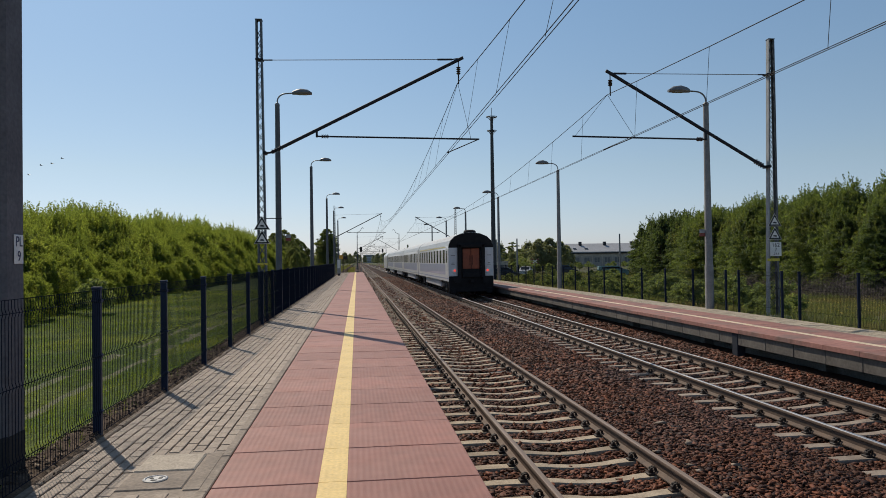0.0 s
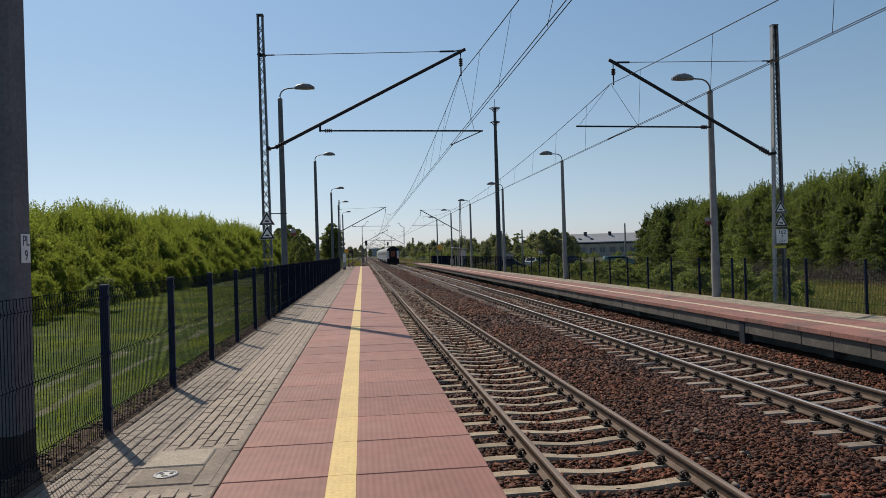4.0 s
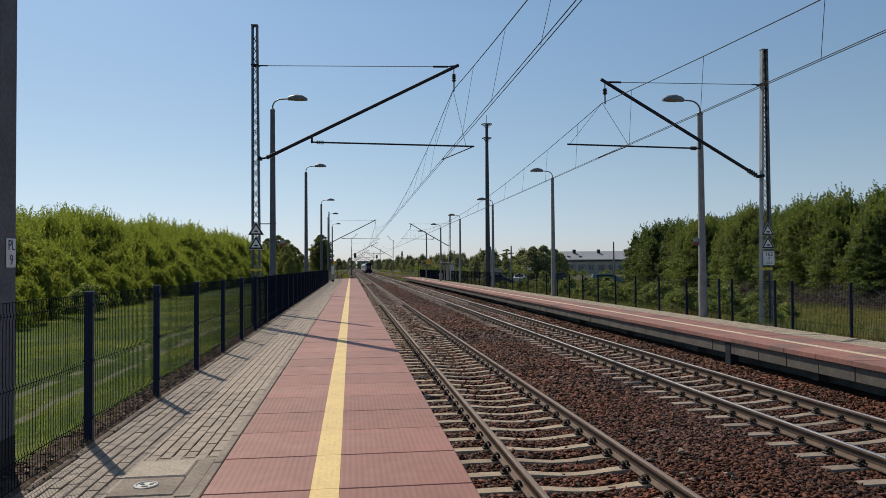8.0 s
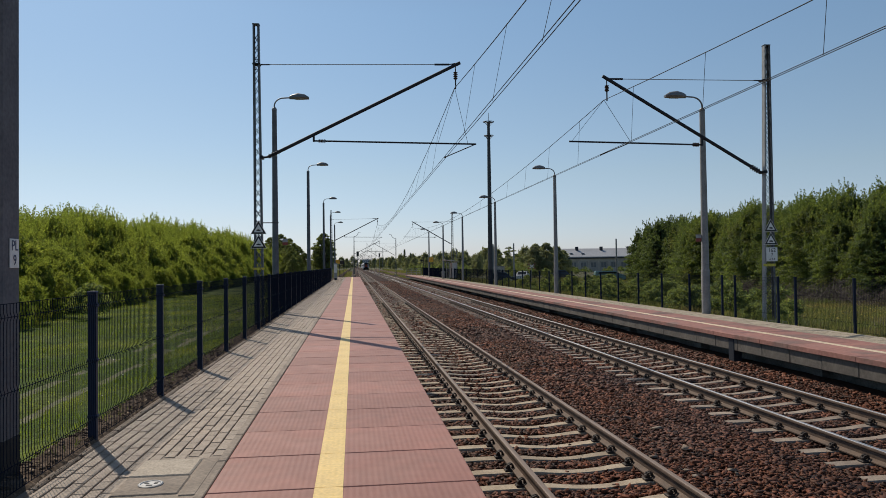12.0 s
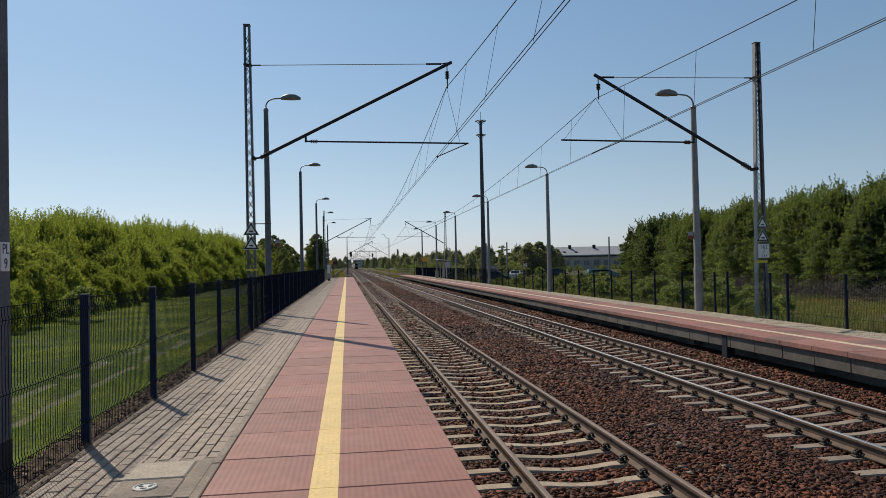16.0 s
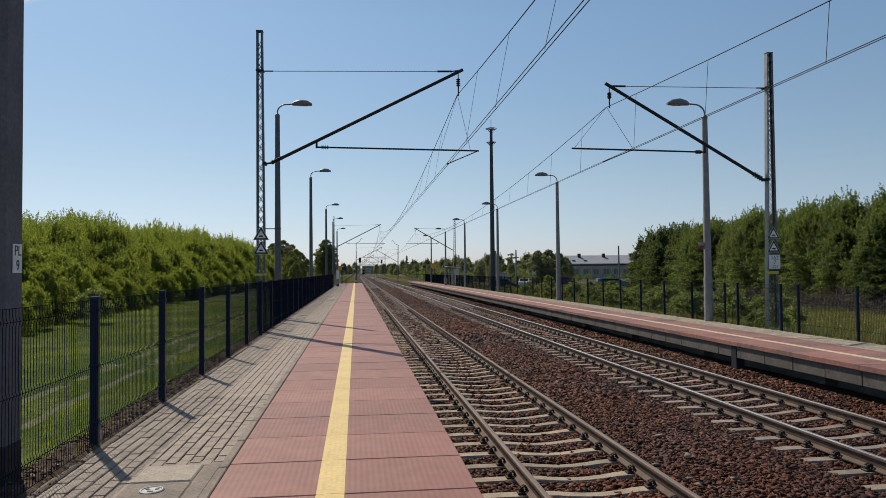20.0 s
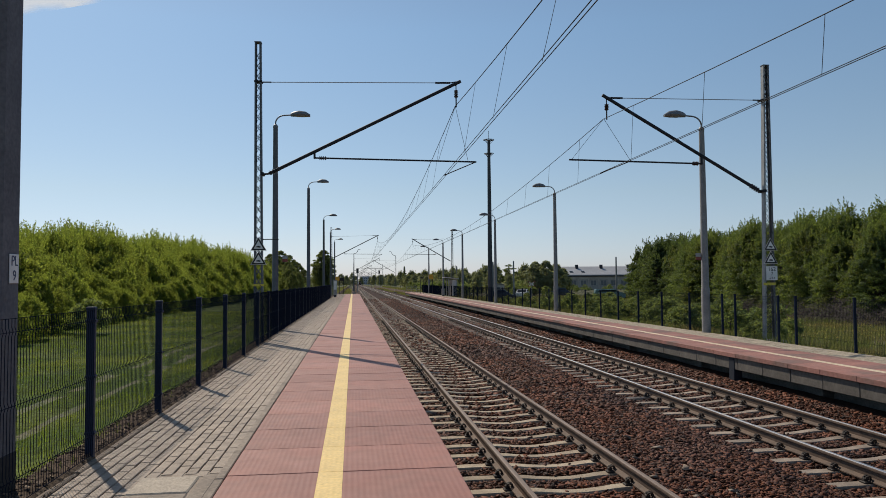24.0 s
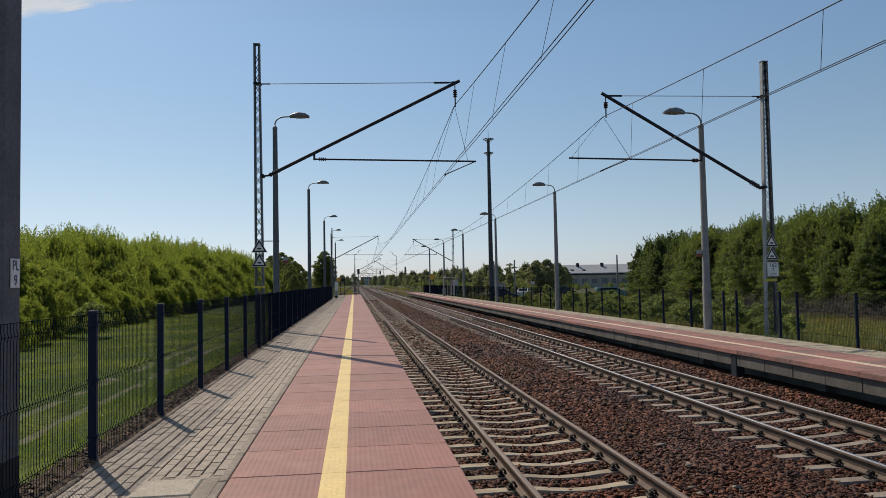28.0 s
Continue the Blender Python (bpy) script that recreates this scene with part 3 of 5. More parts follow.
for i in range(-16, 116):
    part("slab", slab_far_mesh, None, platform_far, at=(0, SLAB0 + SLAB * i, rnd.uniform(-.0025, .0025)))
    part("pale_stripe", line_far_mesh, None, platform_far, at=(0, SLAB0 + SLAB * i, 0))
beam_mesh = Geo().cbox(EDGE_FAR + 0.055, EDGE_FAR + 0.30, 0.006, SLAB - 0.006, -0.375, -0.103, 0.008).mesh("edge_beam", BEAM)
leg_mesh = Geo().cbox(EDGE_FAR + 0.50, EDGE_FAR + 0.74, -0.13, 0.13, -1.0, -0.38, 0.01).mesh("support", CONC)
for i in range(-16, 116):
    part("edge_beam", beam_mesh, None, platform_far, at=(rnd.uniform(-.006, .006), SLAB0 + SLAB * i, 0))
for i in range(-5, 20):
    part("support", leg_mesh, None, platform_far, at=(0, 13.5 + 5.04 * i, 0))
part("column", Geo().cbox(EDGE_FAR + 0.04, EDGE_FAR + 0.24, 15.88, 16.12, -1.0, -0.105, 0.01), DARKMET, platform_far, "dark column under the platform edge")
part("paving_bed", Geo().box(10.455, 11.38, P_START, P_END_FAR, -0.12, -0.012), SANDPAVE, platform_far, "sandy bed of the paving")
far_blocks = Geo()
for j in range(-50, 610):
    for k in range(9):
        x, y, z = 10.507 + 0.103 * k, 0.2 * j + (0.1 if k % 2 else 0), rnd.uniform(-.005, .002)
        far_blocks.box(x - .046, x + .046, y - .0975, y + .0975, -0.06, z)
tagged(part("paving_blocks", far_blocks, SANDPAVE, platform_far, "sandy grey block paving along the fence", fix=False), kind="stuff")

# ---- paving of small blocks ----
COVERS = ((-1.83, -1.19, 5.60, 6.70),)
block_mesh = Geo().cbox(-0.0465, 0.0465, -0.098, 0.098, -0.06, 0.0, 0.005).mesh("paving_block", PAVER)
joined = Geo()
count = 0
cols = [-2.394 + 0.105 * k for k in range(12)]
for j in [*range(24, 560), *range(-52, 24)]:
    for k, x in enumerate(cols):
        y = 0.2 * j + (0.1 if k % 2 else 0)
        if any(a - 0.03 < x < b + 0.03 and c - 0.06 < y < d + 0.06 for a, b, c, d in COVERS):
            continue
        if count < 300:
            part("paving_block", block_mesh, None, platform, at=pose(x, y, rnd.uniform(-.005, .003), rnd.uniform(-.5, .5), rnd.uniform(-.7, .7), rnd.uniform(-.5, .5)))
            count += 1
        else:
            z = rnd.uniform(-.005, .003)
            joined.box(x - .0462, x + .0462, y - .098, y + .098, -0.06, z)
tagged(part("paving_blocks", joined, PAVER, platform, "grey concrete paving blocks", fix=False), kind="stuff")
kerb_old = Geo().cbox(-0.035, 0.035, 0.006, 0.994, -0.2, 0.008, 0.012).mesh("kerb", DIRTKERB)
kerb_mesh = Geo().cbox(-0.04, 0.04, 0.004, 0.996, -0.2, 0.012, 0.008).mesh("kerb", KERB)
for i in range(-10, 110):
    part("kerb", kerb_old, None, platform, at=pose(-2.50 + rnd.uniform(-.008, .008), i, rnd.uniform(-.012, .002), 0, rnd.uniform(-2, 2), rnd.uniform(-.3, .3)))
    part("kerb", kerb_mesh, None, platform, at=(RED_BACK - 0.05, i + 0.58, -0.008 - 0.004 * (i == 5)))
# cable chamber with its lid
chamber = empty("cable_chamber", (-1.61, 6.2, 0), "square concrete cable chamber cover set in the paving", "chamber cover")
part("bed", Geo().box(-0.26, 0.43, -0.74, 0.66, -0.1, -0.007), KERB, chamber)
part("lid", Geo().cbox(-0.225, 0.262, -0.015, 0.49, -0.08, 0.010, 0.012), COVER, chamber, "pale concrete lid")
part("surround", Geo().cbox(-0.225, 0.275, -0.50, -0.026, -0.08, 0.004, 0.012), KERB, chamber)
part("side_strip", Geo().cbox(0.287, 0.415, -0.55, 0.53, -0.08, 0.002, 0.008), KERB, chamber, "grey mortar strip beside the lid")
part("cap", Geo().lathe([(0.095, -0.02), (0.095, 0.006), (0.086, 0.011), (0.077, 0.011), (0.07, 0.005), (0.02, 0.005)], 24), GALV, chamber, "round metal cap with slots", at=(0.015, -0.245, 0.004))
for k in range(3):
    part("slot", Geo().cbox(-0.014, 0.014, -0.022, 0.022, 0, 0.005, 0.002), BLACK, chamber, "dark slot", at=pose(0.015 + 0.042 * math.cos(0.5 + 2.094 * k), -0.245 + 0.042 * math.sin(0.5 + 2.094 * k), 0.008, 0, 0, 40 * k))


# ---- bare soil heaped along the fence ----
def bank_height(x, y):
    crest = 0.012 + 0.05 * noise.noise(Vector((0.0, y * 0.9, 3))) + 0.035 * noise.noise(Vector((x * 7, y * 5, 1))) + 0.022 * noise.noise(Vector((x * 17, y * 14, 2)))
    fall = -0.34 * max(0.0, (-2.78 - x) / 0.5) ** 1.2 - 0.09 * max(0.0, (x + 2.55) / 0.08)
    return crest + 0.016 + fall


bank_x = [-3.46 + 0.045 * i for i in range(24)]
bank_y = [4.6 + 0.05 * i for i in range(380)] + [23.6 + 0.3 * i for i in range(290)]
BANKV = [(x, y, bank_height(x, y)) for y in bank_y for x in bank_x]
NB = len(bank_x)
BANKF = [(j * NB + i, j * NB + i + 1, (j + 1) * NB + i + 1, (j + 1) * NB + i) for j in range(len(bank_y) - 1) for i in range(NB - 1)]
bank_mesh = soup("soil_bank", BANKV, BANKF, SOIL)
bank_mesh.shade_smooth()
tagged(part("soil_bank", bank_mesh, SOIL, ground, "dark bare soil heaped along the fence and over the kerb"), kind="stuff")
tagged(part("soil_clods", stones(5, 16, 420, 0.004, 0.018, -3.25, -2.54, lambda a, b: bank_height(a, b) + 0.01, SOIL), SOIL, ground), kind="stuff")


# ---- fences ----
def panel_geo(width, height, step=0.05, wire=0.0032):
    """Welded mesh panel along Y with folded ridges, from z=0.05."""
    beads = (0.25, 0.80, height - 0.1)
    prof = [(0.05, 0.0)]
    for b in beads:
        prof += [(b - 0.035, 0), (b, 0.010), (b + 0.035, 0)]
    prof.append((height, 0))
    g = Geo()
    n = int((width - 0.06) / step)
    for i in range(n + 1):
        y = 0.03 + (width - 0.06) * i / n
        g.path([(x, y, z) for z, x in prof], wire, 3)
    for z, x in [prof[0], prof[-1]] + [q for q in prof if q[1] > 0]:
        g.tube((x + 0.005, 0.02, z), (x + 0.005, width - 0.02, z), 0.0036, n=4, caps=False)
    return g


def fence_post_geo(h):
    return Geo().cbox(-0.04, 0.04, -0.03, 0.03, -0.5, h, 0.006)


def post_cap_geo(h):
    return Geo().cbox(-0.045, 0.045, -0.035, 0.035, h - 0.02, h + 0.012, 0.008)


fence = empty("fence_1", (FENCE_X, 0, 0), "dark blue welded mesh fence along the platform's back", "fence")
PITCH = 2.508
panel_mesh = panel_geo(PITCH, 1.45).mesh("mesh_panel", WIRE, fix=False)
post_mesh = fence_post_geo(1.47).mesh("post", FENCE)
cap_mesh = post_cap_geo(1.47).mesh("post_cap", FENCE)
for i in range(-7, 31):
    y = 7.538 + PITCH * i
    part("post", post_mesh, None, fence, at=(0, y, 0))
    part("post_cap", cap_mesh, None, fence, at=(0, y, 0))
    if i < 30:
        part("mesh_panel", panel_mesh, None, fence, at=(0.035, y, 0))
fix_mesh = Geo().cbox(-0.044, 0.052, -0.036, 0.036, -0.015, 0.015, 0.005).mesh("panel_clamp", FENCE)
for i in range(-2, 12):
    for z in (0.25, 0.8, 1.34):
        part("panel_clamp", fix_mesh, None, fence, at=(0, 7.538 + PITCH * i, z))
railing = empty("end_railing", (0, 122.0, 0), "low grey tube railing across the platform's end", "railing")
for x in (8.85, 9.7, 10.55, 11.35):
    part("post", Geo().tube((x, 0, -0.1), (x, 0, 1.05), 0.035, n=8), GALV, railing)
for z in (1.05, 0.75, 0.45, 0.2):
    part("rail", Geo().tube((8.85, 0, z), (11.35, 0, z), 0.028, n=8), GALV, railing)
fence_far = empty("fence_2", (FENCE_FAR, 0, 0), "blue welded mesh fence behind the far platform", "fence")
panel_far = panel_geo(2.25, 1.25, 0.05, 0.0025).mesh("mesh_panel", WIRE, fix=False)
panel_dense = panel_geo(2.25, 1.25, 0.05, 0.0036).mesh("mesh_panel", WIRE, fix=False)
post_far = Geo().cbox(-0.032, 0.032, -0.024, 0.024, -0.5, 1.27, 0.006).mesh("post", FENCEFAR)
cap_far = Geo().cbox(-0.036, 0.036, -0.028, 0.028, 1.25, 1.282, 0.008).mesh("post_cap", FENCEFAR)
for y in [15.43 - 2.25 * k for k in range(12)] + [17.68, 18.46, 20.7, 21.47] + [23.7 + 2.25 * k for k in range(44)]:
    part("post", post_far, None, fence_far, at=(0, y, -0.02))
    part("post_cap", cap_far, None, fence_far, at=(0, y, -0.02))
for y in [13.18 - 2.25 * k for k in range(11)] + [15.43, 18.46, 21.47] + [23.7 + 2.25 * k for k in range(43)]:
    part("mesh_panel", panel_dense if y > 52 else panel_far, None, fence_far, at=(-0.035, y, -0.02))


# ---- overhead line masts ----
def tri_sign(parent, x, y, z, w=0.46):
    """Black-edged white triangle with a dark mark, facing -Y."""
    h = w * 0.87
    def tri(s, y0, y1):
        c = h / 3
        return Geo().prism([(-w / 2 * s, -c * s), (w / 2 * s, -c * s), (0, (h - c) * s)], "y", y0, y1)
    p = part("triangle_sign", tri(1.0, -0.004, 0.004), WHITE, parent, "white triangle sign with a black border", at=(x, y, z))
    part("sign_border", tri(0.93, -0.006, -0.004), BLACK, p)
    part("sign_face", tri(0.60, -0.008, -0.006), WHITE, p)
    part("sign_mark", Geo().prism([(-0.06, -0.035), (0.05, -0.05), (0.06, -0.01), (0.0, 0.005), (-0.06, -0.01)], "y", -0.011, -0.008), BLACK, p)


def lattice_mast(x, y, top, base_z, w0, w1, depth, name_label, lean=0.0, paint=None, web=None):
    m = empty("catenary_mast", (x, y, base_z), name_label, "mast", "overhead line masts")
    H = top - base_z
    for s in (-1, 1):
        t, fl, d = 0.012, 0.05, depth / 2
        # U-shaped channel, web outwards
        ring = [(0, -d), (-s * fl, -d), (-s * fl, -d + t), (-s * t, -d + t), (-s * t, d - t), (-s * fl, d - t), (-s * fl, d), (0, d)]
        vs = [(s * w0 / 2 + u, v, 0) for u, v in ring] + [(s * w1 / 2 + lean + u, v, H) for u, v in ring]
        g = Geo().add(vs, [(k, (k + 1) % 8, 8 + (k + 1) % 8, 8 + k) for k in range(8)] + [tuple(range(8))[::-1], tuple(range(8, 16))])
        # a given paint colours only the left channel, as its sunlit side
        part("channel", g, paint if paint and s < 0 else MAST, m)
    for sy in (-1, 1):
        g = Geo()
        z, k = 0.35, 1
        while z < H - 0.3:
            wa, wb = w0 + (w1 - w0) * z / H, w0 + (w1 - w0) * (z + 0.30) / H
            la, lb = lean * z / H, lean * (z + 0.30) / H
            g.tube((la - k * wa / 2 * 0.8, sy * depth / 2, z), (lb + k * wb / 2 * 0.8, sy * depth / 2, z + 0.30), 0.010, n=4)
            g.tube((la + k * wa / 2 * 0.8, sy * depth / 2 - 0.01, z), (lb - k * wb / 2 * 0.8, sy * depth / 2 - 0.01, z + 0.30), 0.010, n=4)
            z += 0.30
        part("lattice", g, web or MAST, m)
    part("cap_plate", Geo().cbox(lean - w1 / 2 - 0.01, lean + w1 / 2 + 0.01, -depth / 2 - 0.01, depth / 2 + 0.01, H - 0.005, H + 0.02, 0.004), MAST, m)
    part("footing", Geo().cbox(-0.38, 0.38, -0.38, 0.38, -0.6, 0.12, 0.03), CONC, m, "concrete footing block")
    return m


def insulator(parent, p, q, r=0.05, n=5):
    """A string of dished discs on a rod."""
    g = Geo()
    p, q = Vector(p), Vector(q)
    g.tube(p, q, r * 0.35, n=8)
    for i in range(n):
        c = p.lerp(q, (i + 0.7) / (n + 0.4))
        d = (q - p).normalized() * 0.016
        g.tube(c - d, c + d, r, r * 0.6, 12)
    part("insulator", g, CERAMIC, parent, "brown ribbed insulator")


def cantilever(m, s, ox, oz, root, tip, tie, tie_end, ins_bot, clamp, low, steady, wire, ends):
    """Bracket of a mast: points (x, z) in the world; ox, oz is the mast's base; s is the way to the track."""
    def P(q, y=0.0):
        return Vector((q[0] - ox, y, q[1] - oz))
    a, b = P(root), P(tip)
    part("bracket_tube", Geo().tube(a, b, 0.05, n=14), DARKMET, m, "long dark steel bracket tube", smooth=True)
    mast_at = P((ox + s * 0.10, root[1] - 0.02))
    part("hinge", Geo().tube(mast_at, a, 0.03, n=8).cbox(mast_at.x - 0.05, mast_at.x + 0.05, -0.17, 0.17, mast_at.z - 0.04, mast_at.z + 0.04, 0.01), DARKMET, m)
    insulator(m, a, a.lerp(b, 0.06), 0.085, 4)
    ta, tb = P(tie), P(tie_end)
    g = Geo().tube(ta, tb, 0.011, n=8)
    part("tie_rod", g, GALV, m)
    mid = ta.lerp(tb, 0.92)
    part("tie_clamp", Geo().tube(mid, tb, 0.03, n=8), DARKMET, m)
    part("tie_link", Geo().tube(tb, b, 0.018, n=6), DARKMET, m)
    part("tie_turnbuckle", Geo().tube(ta, ta.lerp(tb, 0.045), 0.02, n=8), DARKMET, m)
    part("mast_collar", Geo().cbox(ta.x - s * 0.12 - 0.115, ta.x - s * 0.12 + 0.115, -0.13, 0.13, ta.z - 0.02, ta.z + 0.02, 0.008), DARKMET, m)
    it = a.lerp(b, 0.975)
    ib = P(ins_bot)
    insulator(m, it + Vector((0, 0, -0.2)), Vector((it.x, 0, ib.z + 0.24)), 0.07, 4)
    part("hanger", Geo().tube(it, it + Vector((0, 0, -0.22)), 0.015, n=6), DARKMET, m)
    part("cable_clamp", Geo().tube((it.x, 0, ib.z + 0.26), (it.x, 0, ib.z - 0.03), 0.02, n=6), DARKMET, m)
    c, l = P(clamp), P(low)
    part("lower_tube", Geo().tube(c, l, 0.026, n=10), DARKMET, m, smooth=True)
    part("tube_clamp", Geo().cbox(c.x - 0.03, c.x + 0.03, -0.04, 0.04, c.z - 0.03, c.z + 0.22, 0.012), DARKMET, m)
    insulator(m, c.lerp(l, 0.025), c.lerp(l, 0.075), 0.065, 4)
    st, w = P(steady), P(wire)
    part("steady_arm", Geo().tube(st, w, 0.015, n=8).tube(w + Vector((0, -0.1, 0)), w + Vector((0, 0.1, 0)), 0.02, n=6), DARKMET, m)
    for e in ends:
        part("hanger_wire", Geo().tube(ib, P(e), 0.007, n=4), CABLE, m)


def left_mast(y=21.5, signs=True):
    x, bz = -2.71, -0.25
    m = lattice_mast(x, y, 8.76, bz, 0.27, 0.18, 0.20, "grey lattice steel mast with a long bracket over the track", -0.04)
    cantilever(m, 1, x, bz, (-2.43, 4.90), (3.25, 7.78), (-2.62, 7.60), (2.92, 7.72), (3.08, 7.01), (-1.12, 5.38), (3.71, 5.32), (3.67, 5.31), (2.76, 4.92), ((3.46, 5.32), (2.55, 5.33)))
    if signs:
        tri_sign(m, 0, -0.115, 2.78 - bz)
        tri_sign(m, 0, -0.115, 2.37 - bz)
        part("side_bracket", Geo().tube((0.1, 0, 2.98 - bz), (0.56, 0, 2.98 - bz), 0.014, n=6), DARKMET, m)
        part("clamp_band", Geo().cbox(-0.16, 0.16, -0.112, -0.104, 1.62 - bz, 1.68 - bz, 0.002), YMARK, m, "faded yellow band")
    return m


def right_mast(y=20.6, signs=True):
    x, bz = 12.475, -0.25
    # sunlit left channel and shaded lattice are put into the materials
    m = lattice_mast(x, y, 8.25, bz, 0.37, 0.185, 0.15, "grey lattice steel mast, left channel coloured as sunlit, with a bracket and number plate", 0.09, MASTLIT, POLEDARK)
    cantilever(m, -1, x, bz, (12.25, 4.40), (7.38, 7.22), (12.36, 7.18), (7.62, 7.14), (7.41, 6.51), (10.44, 5.20), (6.33, 5.27), (8.2, 5.25), (7.31, 4.89), ((6.40, 5.27), (8.22, 5.25)))
    if signs:
        tri_sign(m, 0.05, -0.10, 2.70 - bz, 0.44)
        tri_sign(m, 0.05, -0.10, 2.30 - bz, 0.44)
        p = part("number_plate", Geo().cbox(-0.18, 0.18, -0.004, 0.004, -0.21, 0.21, 0.003), WHITE, m, "white plate with black figures", at=(0.07, -0.10, 1.88 - bz))
        for txt, z, s in (("162", 0.12, 0.17), ("7", -0.02, 0.15), ("-23.4", -0.145, 0.10)):
            lettering(txt, s, BLACK, p, pose(0, -0.006, z, 90, 0, 0))
        part("clamp_band", Geo().cbox(-0.2, 0.2, -0.092, -0.084, 1.52 - bz, 1.60 - bz, 0.002), YMARK, m, "faded yellow band")
    return m


left_mast()
right_mast()
SPANS = [-54.0, 21.5, 93.0, 168.0, 243.0, 318.0, 393.0, 468.0]
far_l = left_mast(93.0, False)
far_r = right_mast(91.5, False)
for y in SPANS[3:]:
    pair = copy_thing(far_l, pose(0.2, y, -0.6)), copy_thing(far_r, pose(9.7, y, -0.6))
    if y == SPANS[3]:
        for m, s, top in ((pair[0], 1, 9.0), (pair[1], -1, 8.5)):
            hook = [Vector((0, 0, top)), Vector((s * 0.4, 0, top + 0.1)), Vector((s * 0.75, 0, top + 0.4)), Vector((s * 0.95, 0, top + 0.9)),
                    Vector((s * 1.2, 0, top + 1.05)), Vector((s * 1.45, 0, top + 0.85))]
            part("curved_horn", Geo().path(hook, 0.045, 8), DARKMET, m)


# ---- overhead wires ----
def wire_run(name, label, pts, r, n=5):
    return tagged(part(name, Geo().path(pts, r, n), CABLE), label, "overhead wire", "overhead wires")


def catenary(xm, zm, xc, zc, sag, off, off2=3.7):
    sup = [y + off for y in SPANS]
    mess = []
    drop = Geo()
    for a, b in zip(sup, sup[1:]):
        for i in range(24):
            t = i / 24
            mess.append(Vector((xm, a + (b - a) * t, zm - 4 * sag * t * (1 - t))))
        for y in [a + off2 + (b - a - 2 * off2) * i / 18 for i in range(19)]:
            t = (y - a) / (b - a)
            drop.tube((xm, y, zm - 4 * sag * t * (1 - t)), (xc, y, zc), 0.0052, n=4, caps=False)
    mess.append(Vector((xm, sup[-1], zm)))
    wire_run("messenger_wire", "thin dark messenger cable sagging between the masts", mess, 0.0105)
    for k in (-1, 1):
        wire_run("contact_wire", "taut copper contact wire over the track", [Vector((xc + k * 0.034, sup[0], zc)), Vector((xc + k * 0.034, sup[-1], zc))], 0.0075)
    tagged(part("dropper_wires", drop, CABLE, fix=False), "thin droppers between messenger and contact wire", "overhead wire", kind="stuff")


catenary(3.07, 7.0, 2.76, 4.92, 1.55, 0.0)
catenary(7.40, 6.5, 7.31, 4.89, 1.35, -0.9, 2.3)


# ---- platform lamps ----
def street_lamp(x, y, z0, top, s, label, paint=None):
    """Tapered pole with a bent arm and a flat lamp head; s is the way the arm points."""
    o = empty("street_lamp", (x, y, z0), label, "street lamp", "platform lamps")
    H = top - z0
    part("pole", Geo().lathe([(0.135, 0), (0.135, 1.4), (0.12, 1.45), (0.085, H)], 16), paint or POLE, o, smooth=True)
    part("collar", Geo().lathe([(0.09, H - 0.05), (0.095, H), (0.06, H + 0.06), (0.035, H + 0.08)], 14), LAMPGREY, o)
    pts = [Vector((0, 0, H))]
    for i in range(9):
        a = i / 8 * math.pi / 2 * 0.95
        pts.append(Vector((s * 0.35 * (1 - math.cos(a)), 0, H + 0.12 + 0.30 * math.sin(a))))
    pts.append(Vector((s * 0.62, 0, H + 0.44)))
    part("arm", Geo().path(pts, 0.026, 8), LAMPGREY, o, smooth=True)
    g = Geo()
    prof = ((0.0, 0.05, 0.06), (0.1, 0.11, 0.12), (0.3, 0.16, 0.175), (0.55, 0.16, 0.14), (0.72, 0.08, 0.03))
    n = 12
    vs = []
    for d, w, h in prof:
        vs += [(s * (0.55 + d), w * math.cos(2 * math.pi * i / n), H + 0.44 + (h if math.sin(2 * math.pi * i / n) > 0 else 0.06) * math.sin(2 * math.pi * i / n)) for i in range(n)]
    fs = [(k * n + i, k * n + (i + 1) % n, (k + 1) * n + (i + 1) % n, (k + 1) * n + i) for k in range(4) for i in range(n)]
    fs += [tuple(range(n))[::-1], tuple(range(4 * n, 5 * n))]
    part("lamp_head", g.add(vs, fs), LAMPGREY, o, "flat grey lamp head", smooth=True)
    part("diffuser", Geo().cbox(-0.16, 0.16, -0.1, 0.1, -0.012, 0.012, 0.008), GALV, o, at=(s * 0.93, 0, H + 0.395))
    return o


lamp_l = street_lamp(-2.85, 27.26, -0.3, 7.53, 1, "grey platform lamp post coloured dark as backlit, with a bent arm and flat head", LAMPBACKLIT)
for y, top in ((46.5, 7.7), (70.4, 7.75), (91.8, 8.0), (111.5, 7.9)):
    street_lamp(-2.80, y, -0.4, top, 1, "grey platform lamp post coloured dark as backlit, with a bent arm and flat head", LAMPBACKLIT)
lamp_r = street_lamp(11.36, 22.36, 0.0, 6.64, -1, "grey platform lamp post with a bent arm and flat head")
for y in (39.87, 57.33, 74.98, 91.5, 109):
    copy_thing(lamp_r, pose(11.36, y, 0))

# tall radio pole behind the far platform
tall = empty("radio_pole", (11.72, 61.5, -0.5), "tall grey steel pole with two service rings", "pole")
part("shaft", Geo().lathe([(0.22, 0), (0.20, 4), (0.16, 10), (0.12, 14.5)], 14), POLEDARK, tall, smooth=True)
